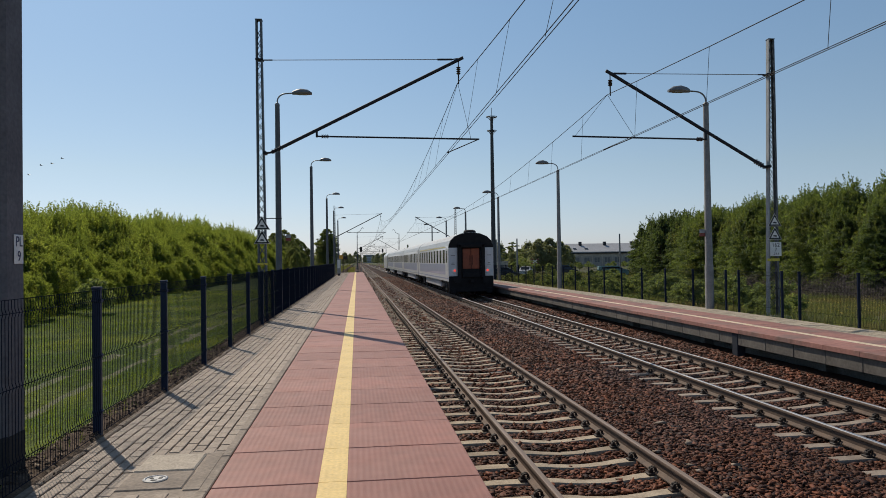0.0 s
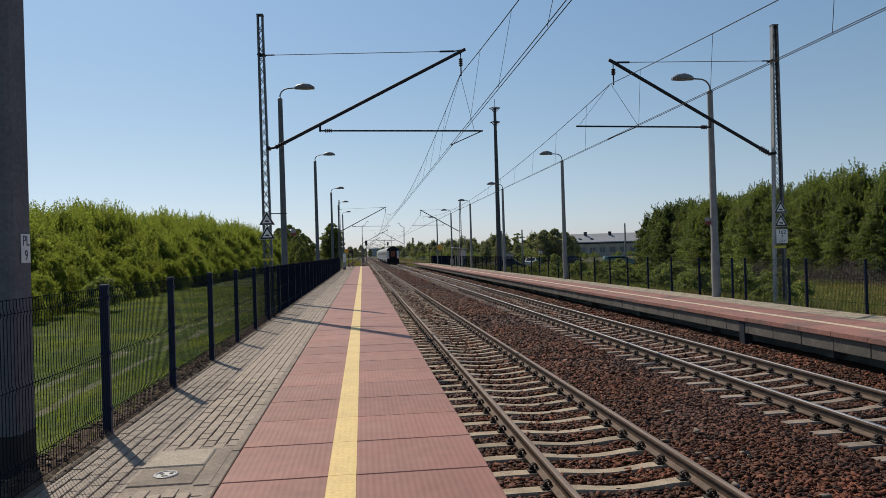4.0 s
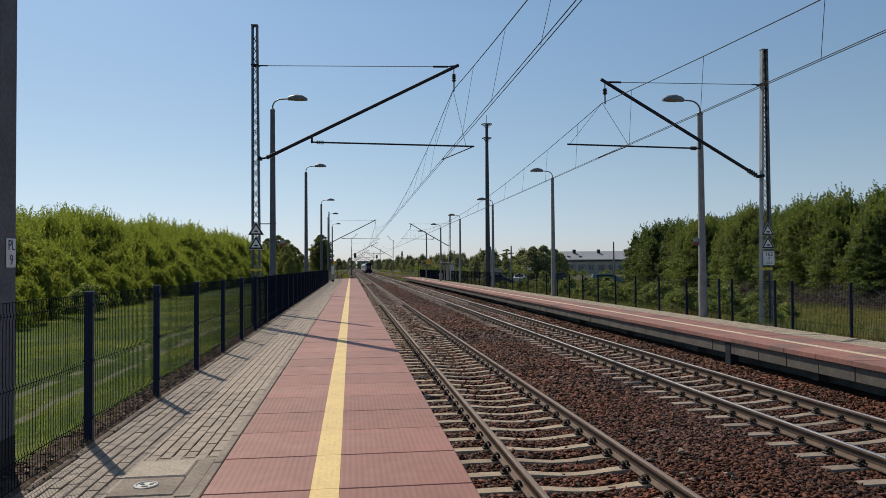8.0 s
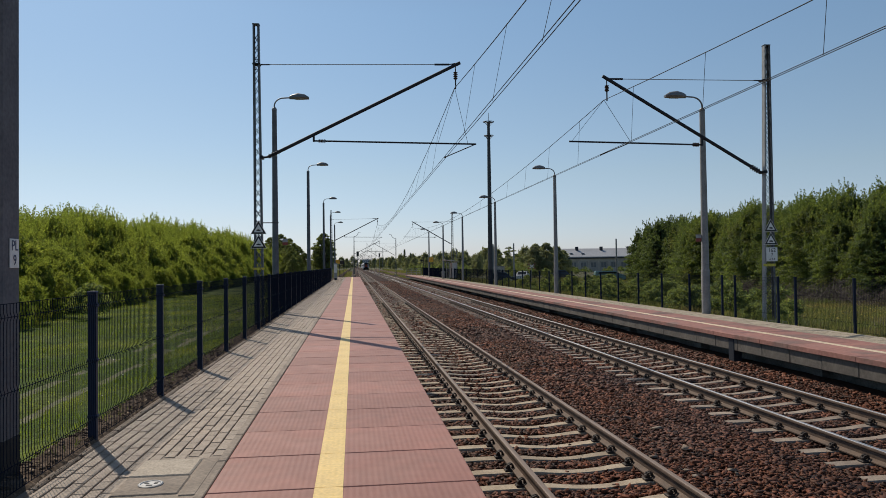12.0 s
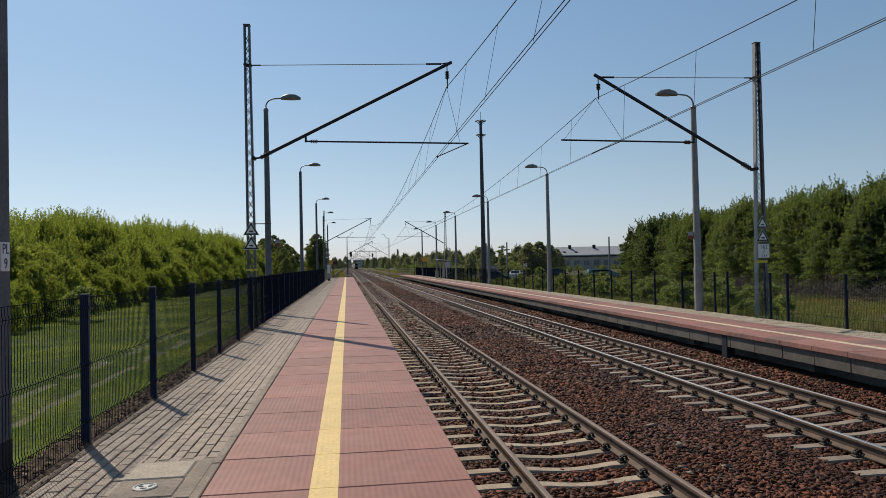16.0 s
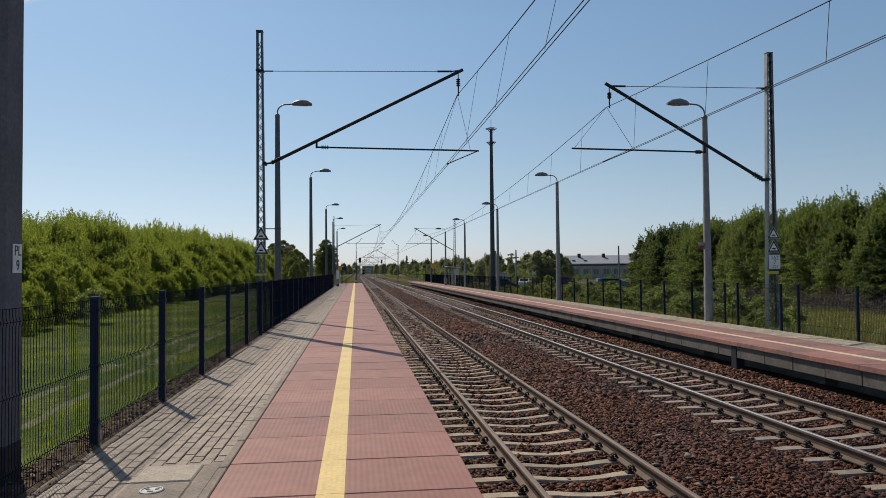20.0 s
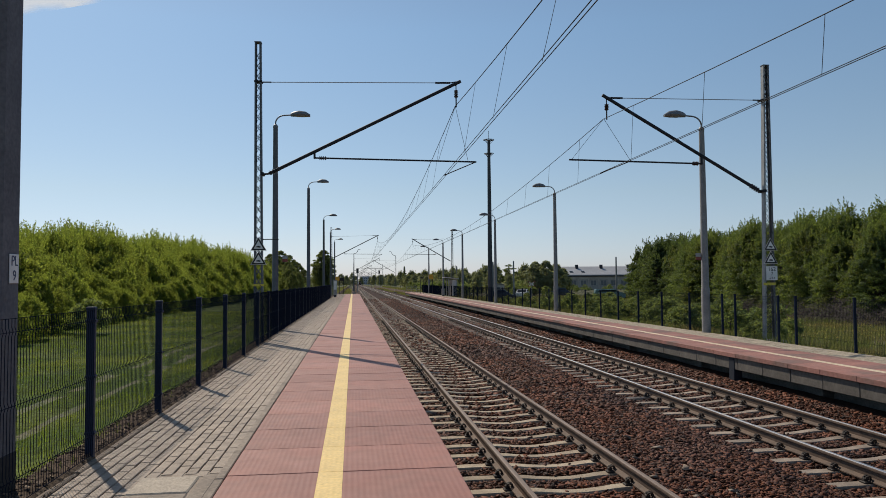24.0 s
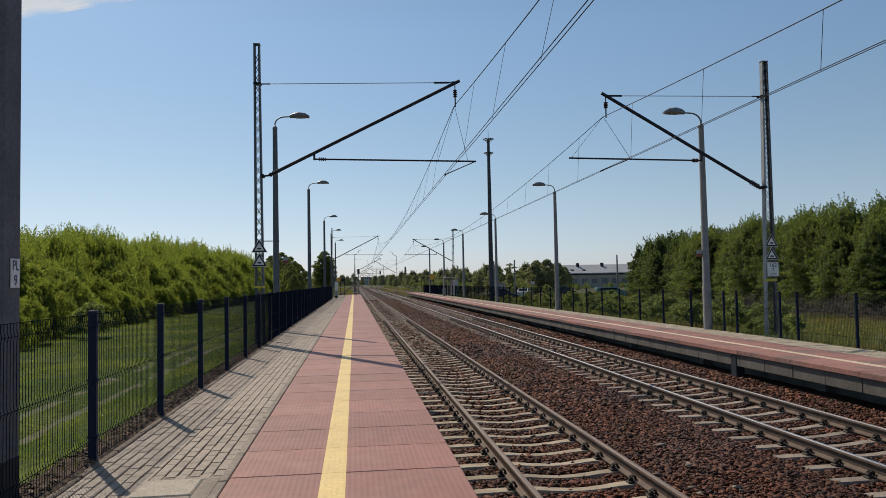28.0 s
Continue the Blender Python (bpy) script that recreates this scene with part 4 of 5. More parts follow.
for z, r in ((14.5, 0.46), (13.3, 0.40)):
    ring = Geo().path([Vector((r * math.cos(a), r * math.sin(a), z)) for a in [2 * math.pi * i / 16 for i in range(17)]], 0.03, 6)
    part("service_ring", ring, POLEDARK, tall)
    for k in range(4):
        a = 0.4 + k * math.pi / 2
        part("ring_arm", Geo().tube((0.1 * math.cos(a), 0.1 * math.sin(a), z), (r * math.cos(a), r * math.sin(a), z), 0.03, n=5), POLEDARK, tall)
        part("ring_strut", Geo().tube((0.1 * math.cos(a), 0.1 * math.sin(a), z - 0.35), (r * math.cos(a), r * math.sin(a), z), 0.02, n=5), POLEDARK, tall)
part("rod", Geo().tube((0, 0, 14.2), (0, 0, 15.3), 0.02), POLEDARK, tall)

# concrete pole close to the camera, behind the fence
pole = empty("concrete_pole", (-2.973, 6.3, -0.3), "thick grey concrete pole with a small number plate behind the fence", "pole")
part("shaft", Geo().cbox(-0.20, 0.20, -0.17, 0.17, -0.5, 10.0, 0.03), POLESHADED, pole)
part("dark_foot", Geo().cbox(-0.205, 0.205, -0.175, 0.175, -0.3, 0.66, 0.03), RUBBER, pole, "black lower end of the pole")
plate = part("number_plate", Geo().cbox(-0.004, 0.004, -0.08, 0.08, -0.12, 0.12, 0.003), WHITE, pole, "white plate with navy letters", at=(0.207, 0.04, 1.835 + 0.3))
lettering("PL", 0.12, NAVY, plate, pose(0.006, 0, 0.06, 90, 0, 90))
lettering("9", 0.12, NAVY, plate, pose(0.006, 0, -0.06, 90, 0, 90))


# ---- train ----
def coach_profile(w=1.40, bottom=0.95):
    return [(-w, bottom), (-w, 2.9), (-w * 0.985, 3.15), (-w * 0.90, 3.45), (-w * 0.72, 3.70), (-w * 0.42, 3.88), (0, 3.95),
            (w * 0.42, 3.88), (w * 0.72, 3.70), (w * 0.90, 3.45), (w * 0.985, 3.15), (w, 2.9), (w, bottom)]


def bogie(parent, y):
    g = Geo()
    for s in (-1, 1):
        g.cbox(s * 1.0 - 0.1, s * 1.0 + 0.1, y - 1.6, y + 1.6, 0.45, 0.75, 0.03)
        g.cbox(s * 1.05 - 0.12, s * 1.05 + 0.12, y - 0.5, y + 0.5, 0.3, 0.9, 0.04)
    part("bogie", g, COACHBLK, parent)
    for d in (-1.25, 1.25):
        g = Geo()
        for s in (-1, 1):
            g.tube((s * 0.67, y + d, 0.46), (s * 0.80, y + d, 0.46), 0.46, n=20)
        g.tube((-0.7, y + d, 0.46), (0.7, y + d, 0.46), 0.09, n=8)
        part("wheelset", g, COACHBLK, parent)


LC = 22.0


def coach(train, y0, first):
    p = coach_profile()
    L = LC - 0.5
    c = part("coach", Geo().prism(p, "y", y0, y0 + L), COACH, train, "light grey passenger coach with a blue band")
    roof = [q for q in p if q[1] >= 3.15]
    part("roof", Geo().prism([(u * 1.004, w + 0.012) for u, w in roof] + [(u * 0.96, w - 0.05) for u, w in roof[::-1]], "y", y0 + 0.02, y0 + L - 0.02), COACHROOF, c)
    for s in (-1, 1):
        part("blue_band", Geo().box(s * 1.40 - 0.006, s * 1.40 + 0.006, y0 + 1.6, y0 + L - 1.6, 1.35, 2.0), COACHBLUE, c)
        part("lower_stripe", Geo().box(s * 1.40 - 0.006, s * 1.40 + 0.006, y0 + 0.05, y0 + L - 0.05, 1.10, 1.16), COACHBLUE, c)
        if first:
            part("class_stripe", Geo().box(s * 1.392 - 0.008, s * 1.392 + 0.008, y0 + 1.6, y0 + L - 1.6, 3.05, 3.12), COACHYEL, c, "yellow stripe over the windows")
        for i in range(10):
            y = y0 + 2.3 + i * 1.87
            part("window", Geo().cbox(s * 1.395 - 0.012, s * 1.395 + 0.012, y - 0.42, y + 0.42, 2.06, 2.92, 0.008), TINT, c, "dark tinted window")
        for y in (y0 + 0.85, y0 + L - 0.85):
            part("coach_door", Geo().cbox(s * 1.395 - 0.01, s * 1.395 + 0.01, y - 0.4, y + 0.4, 1.1, 3.0, 0.006), COACH, c)
            part("door_window", Geo().cbox(s * 1.40 - 0.01, s * 1.40 + 0.01, y - 0.2, y + 0.2, 2.1, 2.85, 0.006), TINT, c)
    part("skirt", Geo().cbox(-1.25, 1.25, y0 + 5.5, y0 + L - 5.5, 0.45, 0.96, 0.05), COACH, c)
    part("underframe", Geo().cbox(-1.2, 1.2, y0 + 0.1, y0 + L - 0.1, 0.75, 1.0, 0.04), COACHBLK, c)
    part("gangway", Geo().cbox(-0.75, 0.75, y0 + L, y0 + LC, 1.1, 3.4, 0.06), COACHBLK, c)
    bogie(c, y0 + 3.0)
    bogie(c, y0 + L - 3.0)
    return c


train = empty("train", (XB, 44.0, RAIL_Z), "light grey passenger train with an orange end door", "train")
coaches = [coach(train, LC * i, i == 0) for i in range(4)]
tail = coaches[0]
endp = [(u * 0.999, w) for u, w in coach_profile()]
part("end_cap", Geo().prism([(u, max(w, 3.02)) for u, w in endp if w > 2.8], "y", -0.02, 0.0), COACHBLK, tail, "black end under the roof")
for s in (-1, 1):
    part("end_panel", Geo().cbox(min(s * 1.38, s * 0.86), max(s * 1.38, s * 0.86), -0.03, 0.0, 1.28, 3.02, 0.008), COACH, tail, "pale end panel")
    lamp = part("tail_lamp", Geo().lathe([(0.075, 0), (0.075, 0.04), (0.05, 0.055)], 16), TAIL, tail, "glowing red tail lamp", at=pose(s * 1.02, -0.03, 1.62, 90, 0, 0))
    part("lamp_ring", Geo().lathe([(0.165, 0), (0.165, 0.025), (0.10, 0.03)], 16), WHITE, tail, at=pose(s * 1.02, -0.03, 1.62, 90, 0, 0))
    part("buffer", Geo().tube((s * 0.875, -0.02, 1.06), (s * 0.875, -0.42, 1.06), 0.09, n=12).tube((s * 0.875, -0.42, 1.06), (s * 0.875, -0.47, 1.06), 0.23, n=18), COACHBLK, tail)
    part("gangway_bellows", Geo().cbox(min(s * 0.84, s * 0.60), max(s * 0.84, s * 0.60), -0.28, 0.0, 1.15, 3.25, 0.06), COACHBLK, tail)
part("gangway_top", Geo().cbox(-0.84, 0.84, -0.28, 0.0, 3.0, 3.26, 0.06), COACHBLK, tail)
part("end_wall", Geo().box(-0.6, 0.6, -0.012, 0.0, 1.1, 3.05), COACHBLK, tail)
for s in (-1, 1):
    part("end_door", Geo().cbox(min(s * 0.02, s * 0.52), max(s * 0.02, s * 0.52), -0.05, -0.013, 1.72, 2.96, 0.01), COACHDOOR, tail, "orange end door leaf")
    part("door_rail", Geo().cbox(min(s * 0.06, s * 0.09), max(s * 0.06, s * 0.09), -0.075, -0.05, 1.95, 2.55, 0.008), COACHBLK, tail, "dark door handle rail")
    for w, z in ((0.26, 2.55), (0.16, 2.08), (0.20, 1.98)):
        part("marking", Geo().box(s * 1.12 - w / 2, s * 1.12 + w / 2, -0.034, -0.029, z - 0.02, z + 0.02), POLE, tail, "small grey unreadable marking")
part("door_sill", Geo().cbox(-0.56, 0.56, -0.2, -0.012, 1.2, 1.48, 0.02), COACHBLK, tail)
for s in (-1, 1):
    part("end_step", Geo().cbox(s * 1.1 - 0.16, s * 1.1 + 0.16, -0.2, 0.1, 0.22, 0.55, 0.02), COACHBLK, tail)
part("end_beam", Geo().cbox(-1.38, 1.38, -0.06, 0.2, 0.30, 1.27, 0.03), COACHBLK, tail)
part("coupler", Geo().cbox(-0.12, 0.12, -0.45, 0.0, 0.85, 1.05, 0.03), COACHBLK, tail)
part("roof_vent", Geo().lathe([(0.36, 0), (0.40, 0.10), (0.36, 0.20), (0.2, 0.25)], 16), COACHBLK, tail, "dark roof ventilator", at=(0.1, 1.0, 3.9))
loco_y = LC * 4
loco = part("locomotive", Geo().prism(coach_profile(1.45, 0.9), "y", loco_y + 1.0, loco_y + 17.5), COACH, train, "pale electric locomotive")
part("cab_end", Geo().prism([(-1.35, 0.9), (-1.35, 2.3), (-1.2, 3.5), (1.2, 3.5), (1.35, 2.3), (1.35, 0.9)], "y", loco_y + 0.2, loco_y + 1.0), COACHYEL, loco, "cream cab end")
part("cab_window", Geo().cbox(-1.0, 1.0, loco_y + 0.17, loco_y + 0.21, 2.35, 3.1, 0.01), TINT, loco)
bogie(loco, loco_y + 4)
bogie(loco, loco_y + 14)


# ---- trees ----
def leaves_on(q, C, R, count, size, up=0.35, upright=0.0, flat=0.0):
    """Leaf blades on the outer shells of the twig clumps with centres C and radii R."""
    n = len(C) * count
    c, r = np.repeat(C, count, 0), np.repeat(R, count)[:, None]
    d = q.normal(size=(n, 3))
    d[:, 2] += up
    d /= np.linalg.norm(d, axis=1)[:, None]
    p = c + d * r * q.uniform(0.35, 1.1, (n, 1)) * np.array([1.1 - 0.3 * upright + 0.3 * flat, 1.1 - 0.3 * upright + 0.3 * flat, 0.8 + 0.7 * upright - 0.42 * flat])
    nor = d + q.normal(size=(n, 3)) * 0.55
    nor[:, 2] += 0.7 * flat
    nor /= np.linalg.norm(nor, axis=1)[:, None]
    a = np.cross(nor, q.normal(size=(n, 3)))
    a[:, 2] += np.sign(a[:, 2]) * upright
    a /= np.linalg.norm(a, axis=1)[:, None]
    b = np.cross(nor, a)
    b /= np.linalg.norm(b, axis=1)[:, None]
    s = q.uniform(0.55, 1.35, (n, 1)) * size
    return np.stack([p - a * s, p + b * s * 0.5, p + a * s, p - b * s * 0.5], 1).reshape(-1, 3)


def tree_proto(name, seed, h, w, low, m, label, category, clumps=90, leaves=90, size=0.12, clump=0.6, pointed=0.5, sprigs=0, stems=1, upright=0.0, flat=0.0, dome=0.55, whips=(0.35, 0.85), spread=0.33):
    """A tapered trunk with limbs and a crown of leafy twig clumps."""
    o = empty(name, (0, 0, 0), label, category)
    r, q = random.Random(seed), np.random.default_rng(seed)
    lobes = [(r.uniform(0, 6.28), r.uniform(0.1, 0.95), r.uniform(0.86, 1.14)) for _ in range(14)]
    C, R = [], []
    for _ in range(clumps):
        t = r.uniform(0, 1) ** 0.85
        rad = w / 2 * (math.sin(math.pi * (t * 0.84 + 0.16)) ** dome) * (1 - pointed * t * 0.5)
        a = r.uniform(0, 2 * math.pi)
        for la, lt, ls in lobes:
            if abs((a - la + math.pi) % (2 * math.pi) - math.pi) < 0.6 and abs(t - lt) < 0.18:
                rad *= ls
        rr = math.sqrt(r.uniform(0.2, 1.0)) * rad
        C.append((rr * math.cos(a), rr * math.sin(a), (low + (0.95 - low) * t) * h - 0.12 * rr * flat))
        R.append(clump * r.uniform(0.55, 1.3) * (1.1 - (0.45 + 0.2 * min(1.5, pointed)) * t))
    C, R = np.array(C), np.array(R)
    g = Geo()
    for k in range(stems):
        off = Vector((r.uniform(-.2, .2) * w, r.uniform(-.2, .2) * w, 0)) if stems > 1 else Vector((0, 0, 0))
        rad = (0.02 if stems == 1 else 0.010) * h
        pts = [off * 0.3 + Vector((0, 0, -0.4)), off * 0.7 + Vector((r.uniform(-.1, .1), r.uniform(-.1, .1), h * 0.35)), off + Vector((0, 0, h * 0.85))]
        g.tube(pts[0], pts[1], rad, rad * 0.7, 7)
        g.tube(pts[1], pts[2], rad * 0.7, rad * 0.2, 7)
        for i in range(0, len(C), 3 * stems):
            e = Vector(C[i])
            b = pts[1].lerp(pts[2], max(0.0, min(0.9, (e.z / h - 0.45) / 0.5)))
            g.tube(b, e, rad * 0.25, rad * 0.08, 4, caps=False)
    part("trunk", g, BARK, o)
    V = leaves_on(q, C, R, leaves, size, 0.35, upright, flat)
    if sprigs:
        tops = C[np.argsort(-C[:, 2])[: max(6, int(clumps * spread))]]
        S = []
        for _ in range(sprigs):
            b = tops[q.integers(len(tops))] + q.normal(size=3) * 0.25
            e, sway = q.uniform(*whips), q.normal(size=2) * 0.12
            for k in range(8):
                S.append(b + np.array([sway[0] * k / 4 + q.normal() * 0.03, sway[1] * k / 4 + q.normal() * 0.03, 0.15 + e * k / 7]))
        V = np.concatenate([V, leaves_on(q, np.array(S), np.full(len(S), 0.09), 5, size * 0.8, 0.5, 0.8)])
    part("crown", soup("crown", V, np.arange(len(V)).reshape(-1, 4), m), None, o)
    return o


def plant(protos, spots, group):
    """Copies of the prototypes at (x, y, z, scale)."""
    for i, (x, y, z, s) in enumerate(spots):
        src = protos[rnd.randrange(len(protos))]
        c = copy_thing(src, pose(x, y, z, 0, 0, rnd.uniform(0, 360)))
        c.scale = (s * rnd.uniform(0.9, 1.1), s * rnd.uniform(0.9, 1.1), s)
        c["group"] = group


def drop_protos(protos):
    for o in protos:
        for c in list(o.children_recursive) + [o]:
            bpy.data.objects.remove(c)


willows = [tree_proto("willow_shrub", 20 + k, 5.6, 4.4, 0.05, LEAF_L, "dense light green willow shrub with upright shoots", "shrub",
                      clumps=180, leaves=100, size=0.074, clump=0.46, pointed=0.5, sprigs=330, stems=4, upright=0.75, dome=0.3, whips=(0.3, 1.15), spread=0.9) for k in range(5)]
low_willows = [tree_proto("willow_shrub", 30 + k, 5.4, 5.4, 0.02, LEAF_L, "broad rounded light green willow shrub at the thicket's edge", "shrub",
                      clumps=210, leaves=95, size=0.078, clump=0.52, pointed=0.35, sprigs=150, stems=5, upright=0.25, dome=0.5, whips=(0.2, 0.7), spread=0.9) for k in range(4)]
spots, edge = [], []
for row, (x0, hs) in enumerate(((-15.8, 0.50), (-17.2, 0.70), (-18.8, 0.90), (-20.6, 1.0), (-23.0, 1.06), (-25.5, 1.1))):
    y = 30 + row * 2.6
    while y < 165:
        x = x0 + rnd.uniform(-1.5, 1.3)
        grow = 0.885 + 0.345 * min(1.0, max(0.0, (y - 42) / 60))
        size = 0.98 * hs * grow * (rnd.uniform(0.92, 1.08) if row > 3 else rnd.uniform(0.70, 1.18))
        (edge if row < 2 or (row == 2 and rnd.random() < 0.5) else spots).append((x, y, ground_height(x, y) - 0.15, size))
        y += rnd.uniform(1.7, 2.8) * (1 + max(0, y - 60) / 90)
y = 33.0
while y < 100:
    x = -14.6 + rnd.uniform(-0.8, 0.6)
    edge.append((x, y, ground_height(x, y) - 0.15, rnd.uniform(0.22, 0.46)))
    y += rnd.uniform(1.2, 3.0)
edge += [(-13.2, 31.5, -0.6, 0.35), (-12.6, 29, -0.6, 0.25), (-14.4, 36, -0.6, 0.5), (-15.2, 41, -0.6, 0.55)]
plant(willows, spots, "willow thicket")
plant(low_willows, edge, "willow thicket")

maples = [tree_proto("broadleaf_tree", 40 + k, 7.0, 5.2, 0.07, (LEAF_R, FROND)[k % 2], "dense green broadleaf tree in a row behind the fence", "tree",
                     clumps=340, leaves=90, size=0.074, clump=0.50, pointed=0.75, sprigs=190, flat=0.6, dome=0.42, whips=(0.25, 0.9), spread=0.6) for k in range(6)]
cones = [tree_proto("conical_tree", 48 + k, 7.3, 5.4, 0.04, CONELEAF, "dark green conical tree in a row behind the fence", "tree",
                    clumps=260, leaves=80, size=0.085, clump=0.42, pointed=1.3, sprigs=40, flat=0.4, whips=(0.3, 0.7)) for k in range(3)]
spots, back = [], []
for row in range(5):
    n = (38, 32, 26, 23, 23)[row]
    for i in range(n + 1):
        t = i / n
        x = 27.5 + 10.5 * t + row * 2.2 + rnd.uniform(-1.0, 1.0)
        y = 35 + 59 * t - row * 1.8 + rnd.uniform(-1.1, 1.1)
        size = (6.15 + 1.05 * t + 0.17 * row) / 7.0 * (rnd.uniform(0.70, 1.0) if row == 0 else rnd.uniform(0.86, 1.03))
        (back if t > 0.68 or (t > 0.5 and (i + row) % 3 == 0) or (row >= 3 and i % 3 == 0 and t > 0.3) else spots).append((x, y, -0.7, size))
plant(maples, spots, "tree row")
plant(cones, back, "tree row")
firs = [tree_proto("spruce", 55, 9.5, 3.6, 0.08, LEAF_D, "dark pointed spruce behind the tree row", "tree", clumps=170, leaves=70, size=0.10, clump=0.42, pointed=1.8, flat=0.9)]
plant(firs, [(48, 58, -0.6, 1.05), (50.5, 60, -0.6, 0.95), (46, 92, -0.6, 0.9), (43, 97, -0.6, 0.85), (44.5, 205, -0.6, 0.75), (20, 285, -0.6, 0.95), (22.5, 288, -0.6, 0.8)], "spruces")

pines = [tree_proto("pine_tree", 58, 6.6, 5.2, 0.30, LEAF_D, "small dark pine with layered level boughs", "tree", clumps=34, leaves=110, size=0.13, clump=0.55, pointed=0.4, flat=1.0, dome=0.25)]
plant(pines, [(32.2, 147, -0.7, 0.95)], "pines")

darks = [tree_proto("dark_tree", 60 + k, 8.0, 6.4, 0.10, FARLEAF, "tree in the distance with haze in its leaf colour", "tree", clumps=170, leaves=90, size=0.14, clump=0.78, pointed=0.6, flat=0.5, sprigs=30, whips=(0.4, 1.2)) for k in range(3)]
spots = [(30, 150, -0.6, 0.7), (27, 140, -0.6, 0.6)]
while len(spots) < 75:
    x, y = rnd.uniform(18, 100), rnd.uniform(170, 300)
    if not 0.275 < x / y < 0.42 and x / y > 0.06:
        spots.append((x, y, -0.6, rnd.uniform(0.48, 0.82)))
for i in range(46):
    y = rnd.uniform(122, 330)
    spots.append((10.5 + 0.055 * y + rnd.uniform(0, 10), y, -0.7, rnd.uniform(0.35, 0.62)))
for i in range(18):
    y = rnd.uniform(190, 420)
    spots.append((-12 - 0.05 * y - rnd.uniform(0, 14), y, -0.7, rnd.uniform(0.35, 0.65)))
for i in range(40):
    spots.append((rnd.uniform(-140, -25), rnd.uniform(240, 420), -0.6, rnd.uniform(0.6, 1.0)))
for i in range(50):
    spots.append((rnd.uniform(-150, 150), rnd.uniform(600, 900), -0.6, rnd.uniform(0.8, 1.4)))
while len(spots) < 330:
    x, y = rnd.uniform(-75, 120), rnd.uniform(330, 640)
    if not -5 - 0.02 * y < x < 12 + 0.012 * y:
        spots.append((x, y, -0.6, rnd.uniform(0.6, 1.15)))
for i in range(60):
    y = rnd.uniform(480, 900)
    spots.append((-4 - rnd.uniform(0.0, 0.035) * y if i % 2 else 9 + rnd.uniform(0.012, 0.06) * y, y, -0.6, rnd.uniform(0.6, 1.1)))
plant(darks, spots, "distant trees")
rounds = [tree_proto("round_tree", 70, 13.0, 7.0, 0.16, LEAF_D, "rounded dark green tree beyond the platform", "tree", clumps=240, leaves=90, size=0.15, clump=0.7, pointed=0.15, flat=0.4)]
plant(rounds, [(-7.9, 200, -0.6, 0.9), (-21, 190, -1.0, 0.82), (-19, 180, -1.0, 0.76), (-19.5, 200, -1.0, 0.92), (-17.5, 205, -1.0, 0.84), (-16, 210, -1.0, 0.7), (-13.5, 205, -1.0, 0.52), (-8.7, 203, -0.6, 0.78), (-7.2, 204, -0.6, 0.74),
               (-10.5, 128, -1.0, 0.36), (-11.6, 134, -1.0, 0.42), (-10.6, 142, -1.0, 0.38), (-12.5, 150, -1.0, 0.48), (-13.5, 160, -1.0, 0.55), (-15, 172, -1.0, 0.62), (-17.5, 183, -1.0, 0.7)], "distant trees")

far_rounds = [tree_proto("round_tree", 72, 13.0, 8.0, 0.12, FARLEAF, "rounded tree beyond the parked cars with haze in its leaf colour", "tree", clumps=260, leaves=100, size=0.16, clump=0.85, pointed=0.3, flat=0.3)]
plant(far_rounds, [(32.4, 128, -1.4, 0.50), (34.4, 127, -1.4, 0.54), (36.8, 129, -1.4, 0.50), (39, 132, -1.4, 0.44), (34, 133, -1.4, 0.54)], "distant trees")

bushes = [tree_proto("low_bush", 80 + k, 1.5, 2.0, 0.08, WEED, "low leafy green bush behind the fence", "bush", clumps=34, leaves=110, size=0.052, clump=0.28, pointed=0.3, stems=3) for k in range(3)]
spots = []
while len(spots) < 74:
    x, y = rnd.uniform(12.7, 19), rnd.uniform(19.5, 62)
    if 0.33 < x / y < 0.64 or (x / y < 0.64 and rnd.random() < 0.25):
        spots.append((x, y, -0.55, rnd.uniform(0.5, 0.92)))
spots += [(-16.6, 46.0, -0.6, 0.95), (-15.9, 45.0, -0.6, 0.7), (-14.6, 38.5, -0.6, 0.6), (-11.9, 34.6, -0.6, 1.1)]
while len(spots) < 165:
    x, y = rnd.uniform(12.5, 42), rnd.uniform(112, 190)
    if not 0.16 < x / y < 0.21 and not 0.28 < x / y < 0.42:
        spots.append((x, y, -0.6, rnd.uniform(0.8, 1.7)))
for i in range(34):
    y = rnd.uniform(140, 195)
    spots.append((rnd.uniform(0.29, 0.42) * y, y, -0.6, rnd.uniform(0.5, 0.95)))
for i in range(30):
    spots.append((rnd.uniform(-24, -6), rnd.uniform(150, 260), -0.6, rnd.uniform(0.7, 1.5)))
plant(bushes, spots, "bushes behind the fence")
drop_protos(rounds + far_rounds + willows + low_willows + pines + cones + maples + darks + bushes + firs)


# ---- grass ----
def turf_height(x, y):
    return max(ground_height(x, y), bank_height(x, y)) if -3.4 < x < -2.5 else ground_height(x, y)


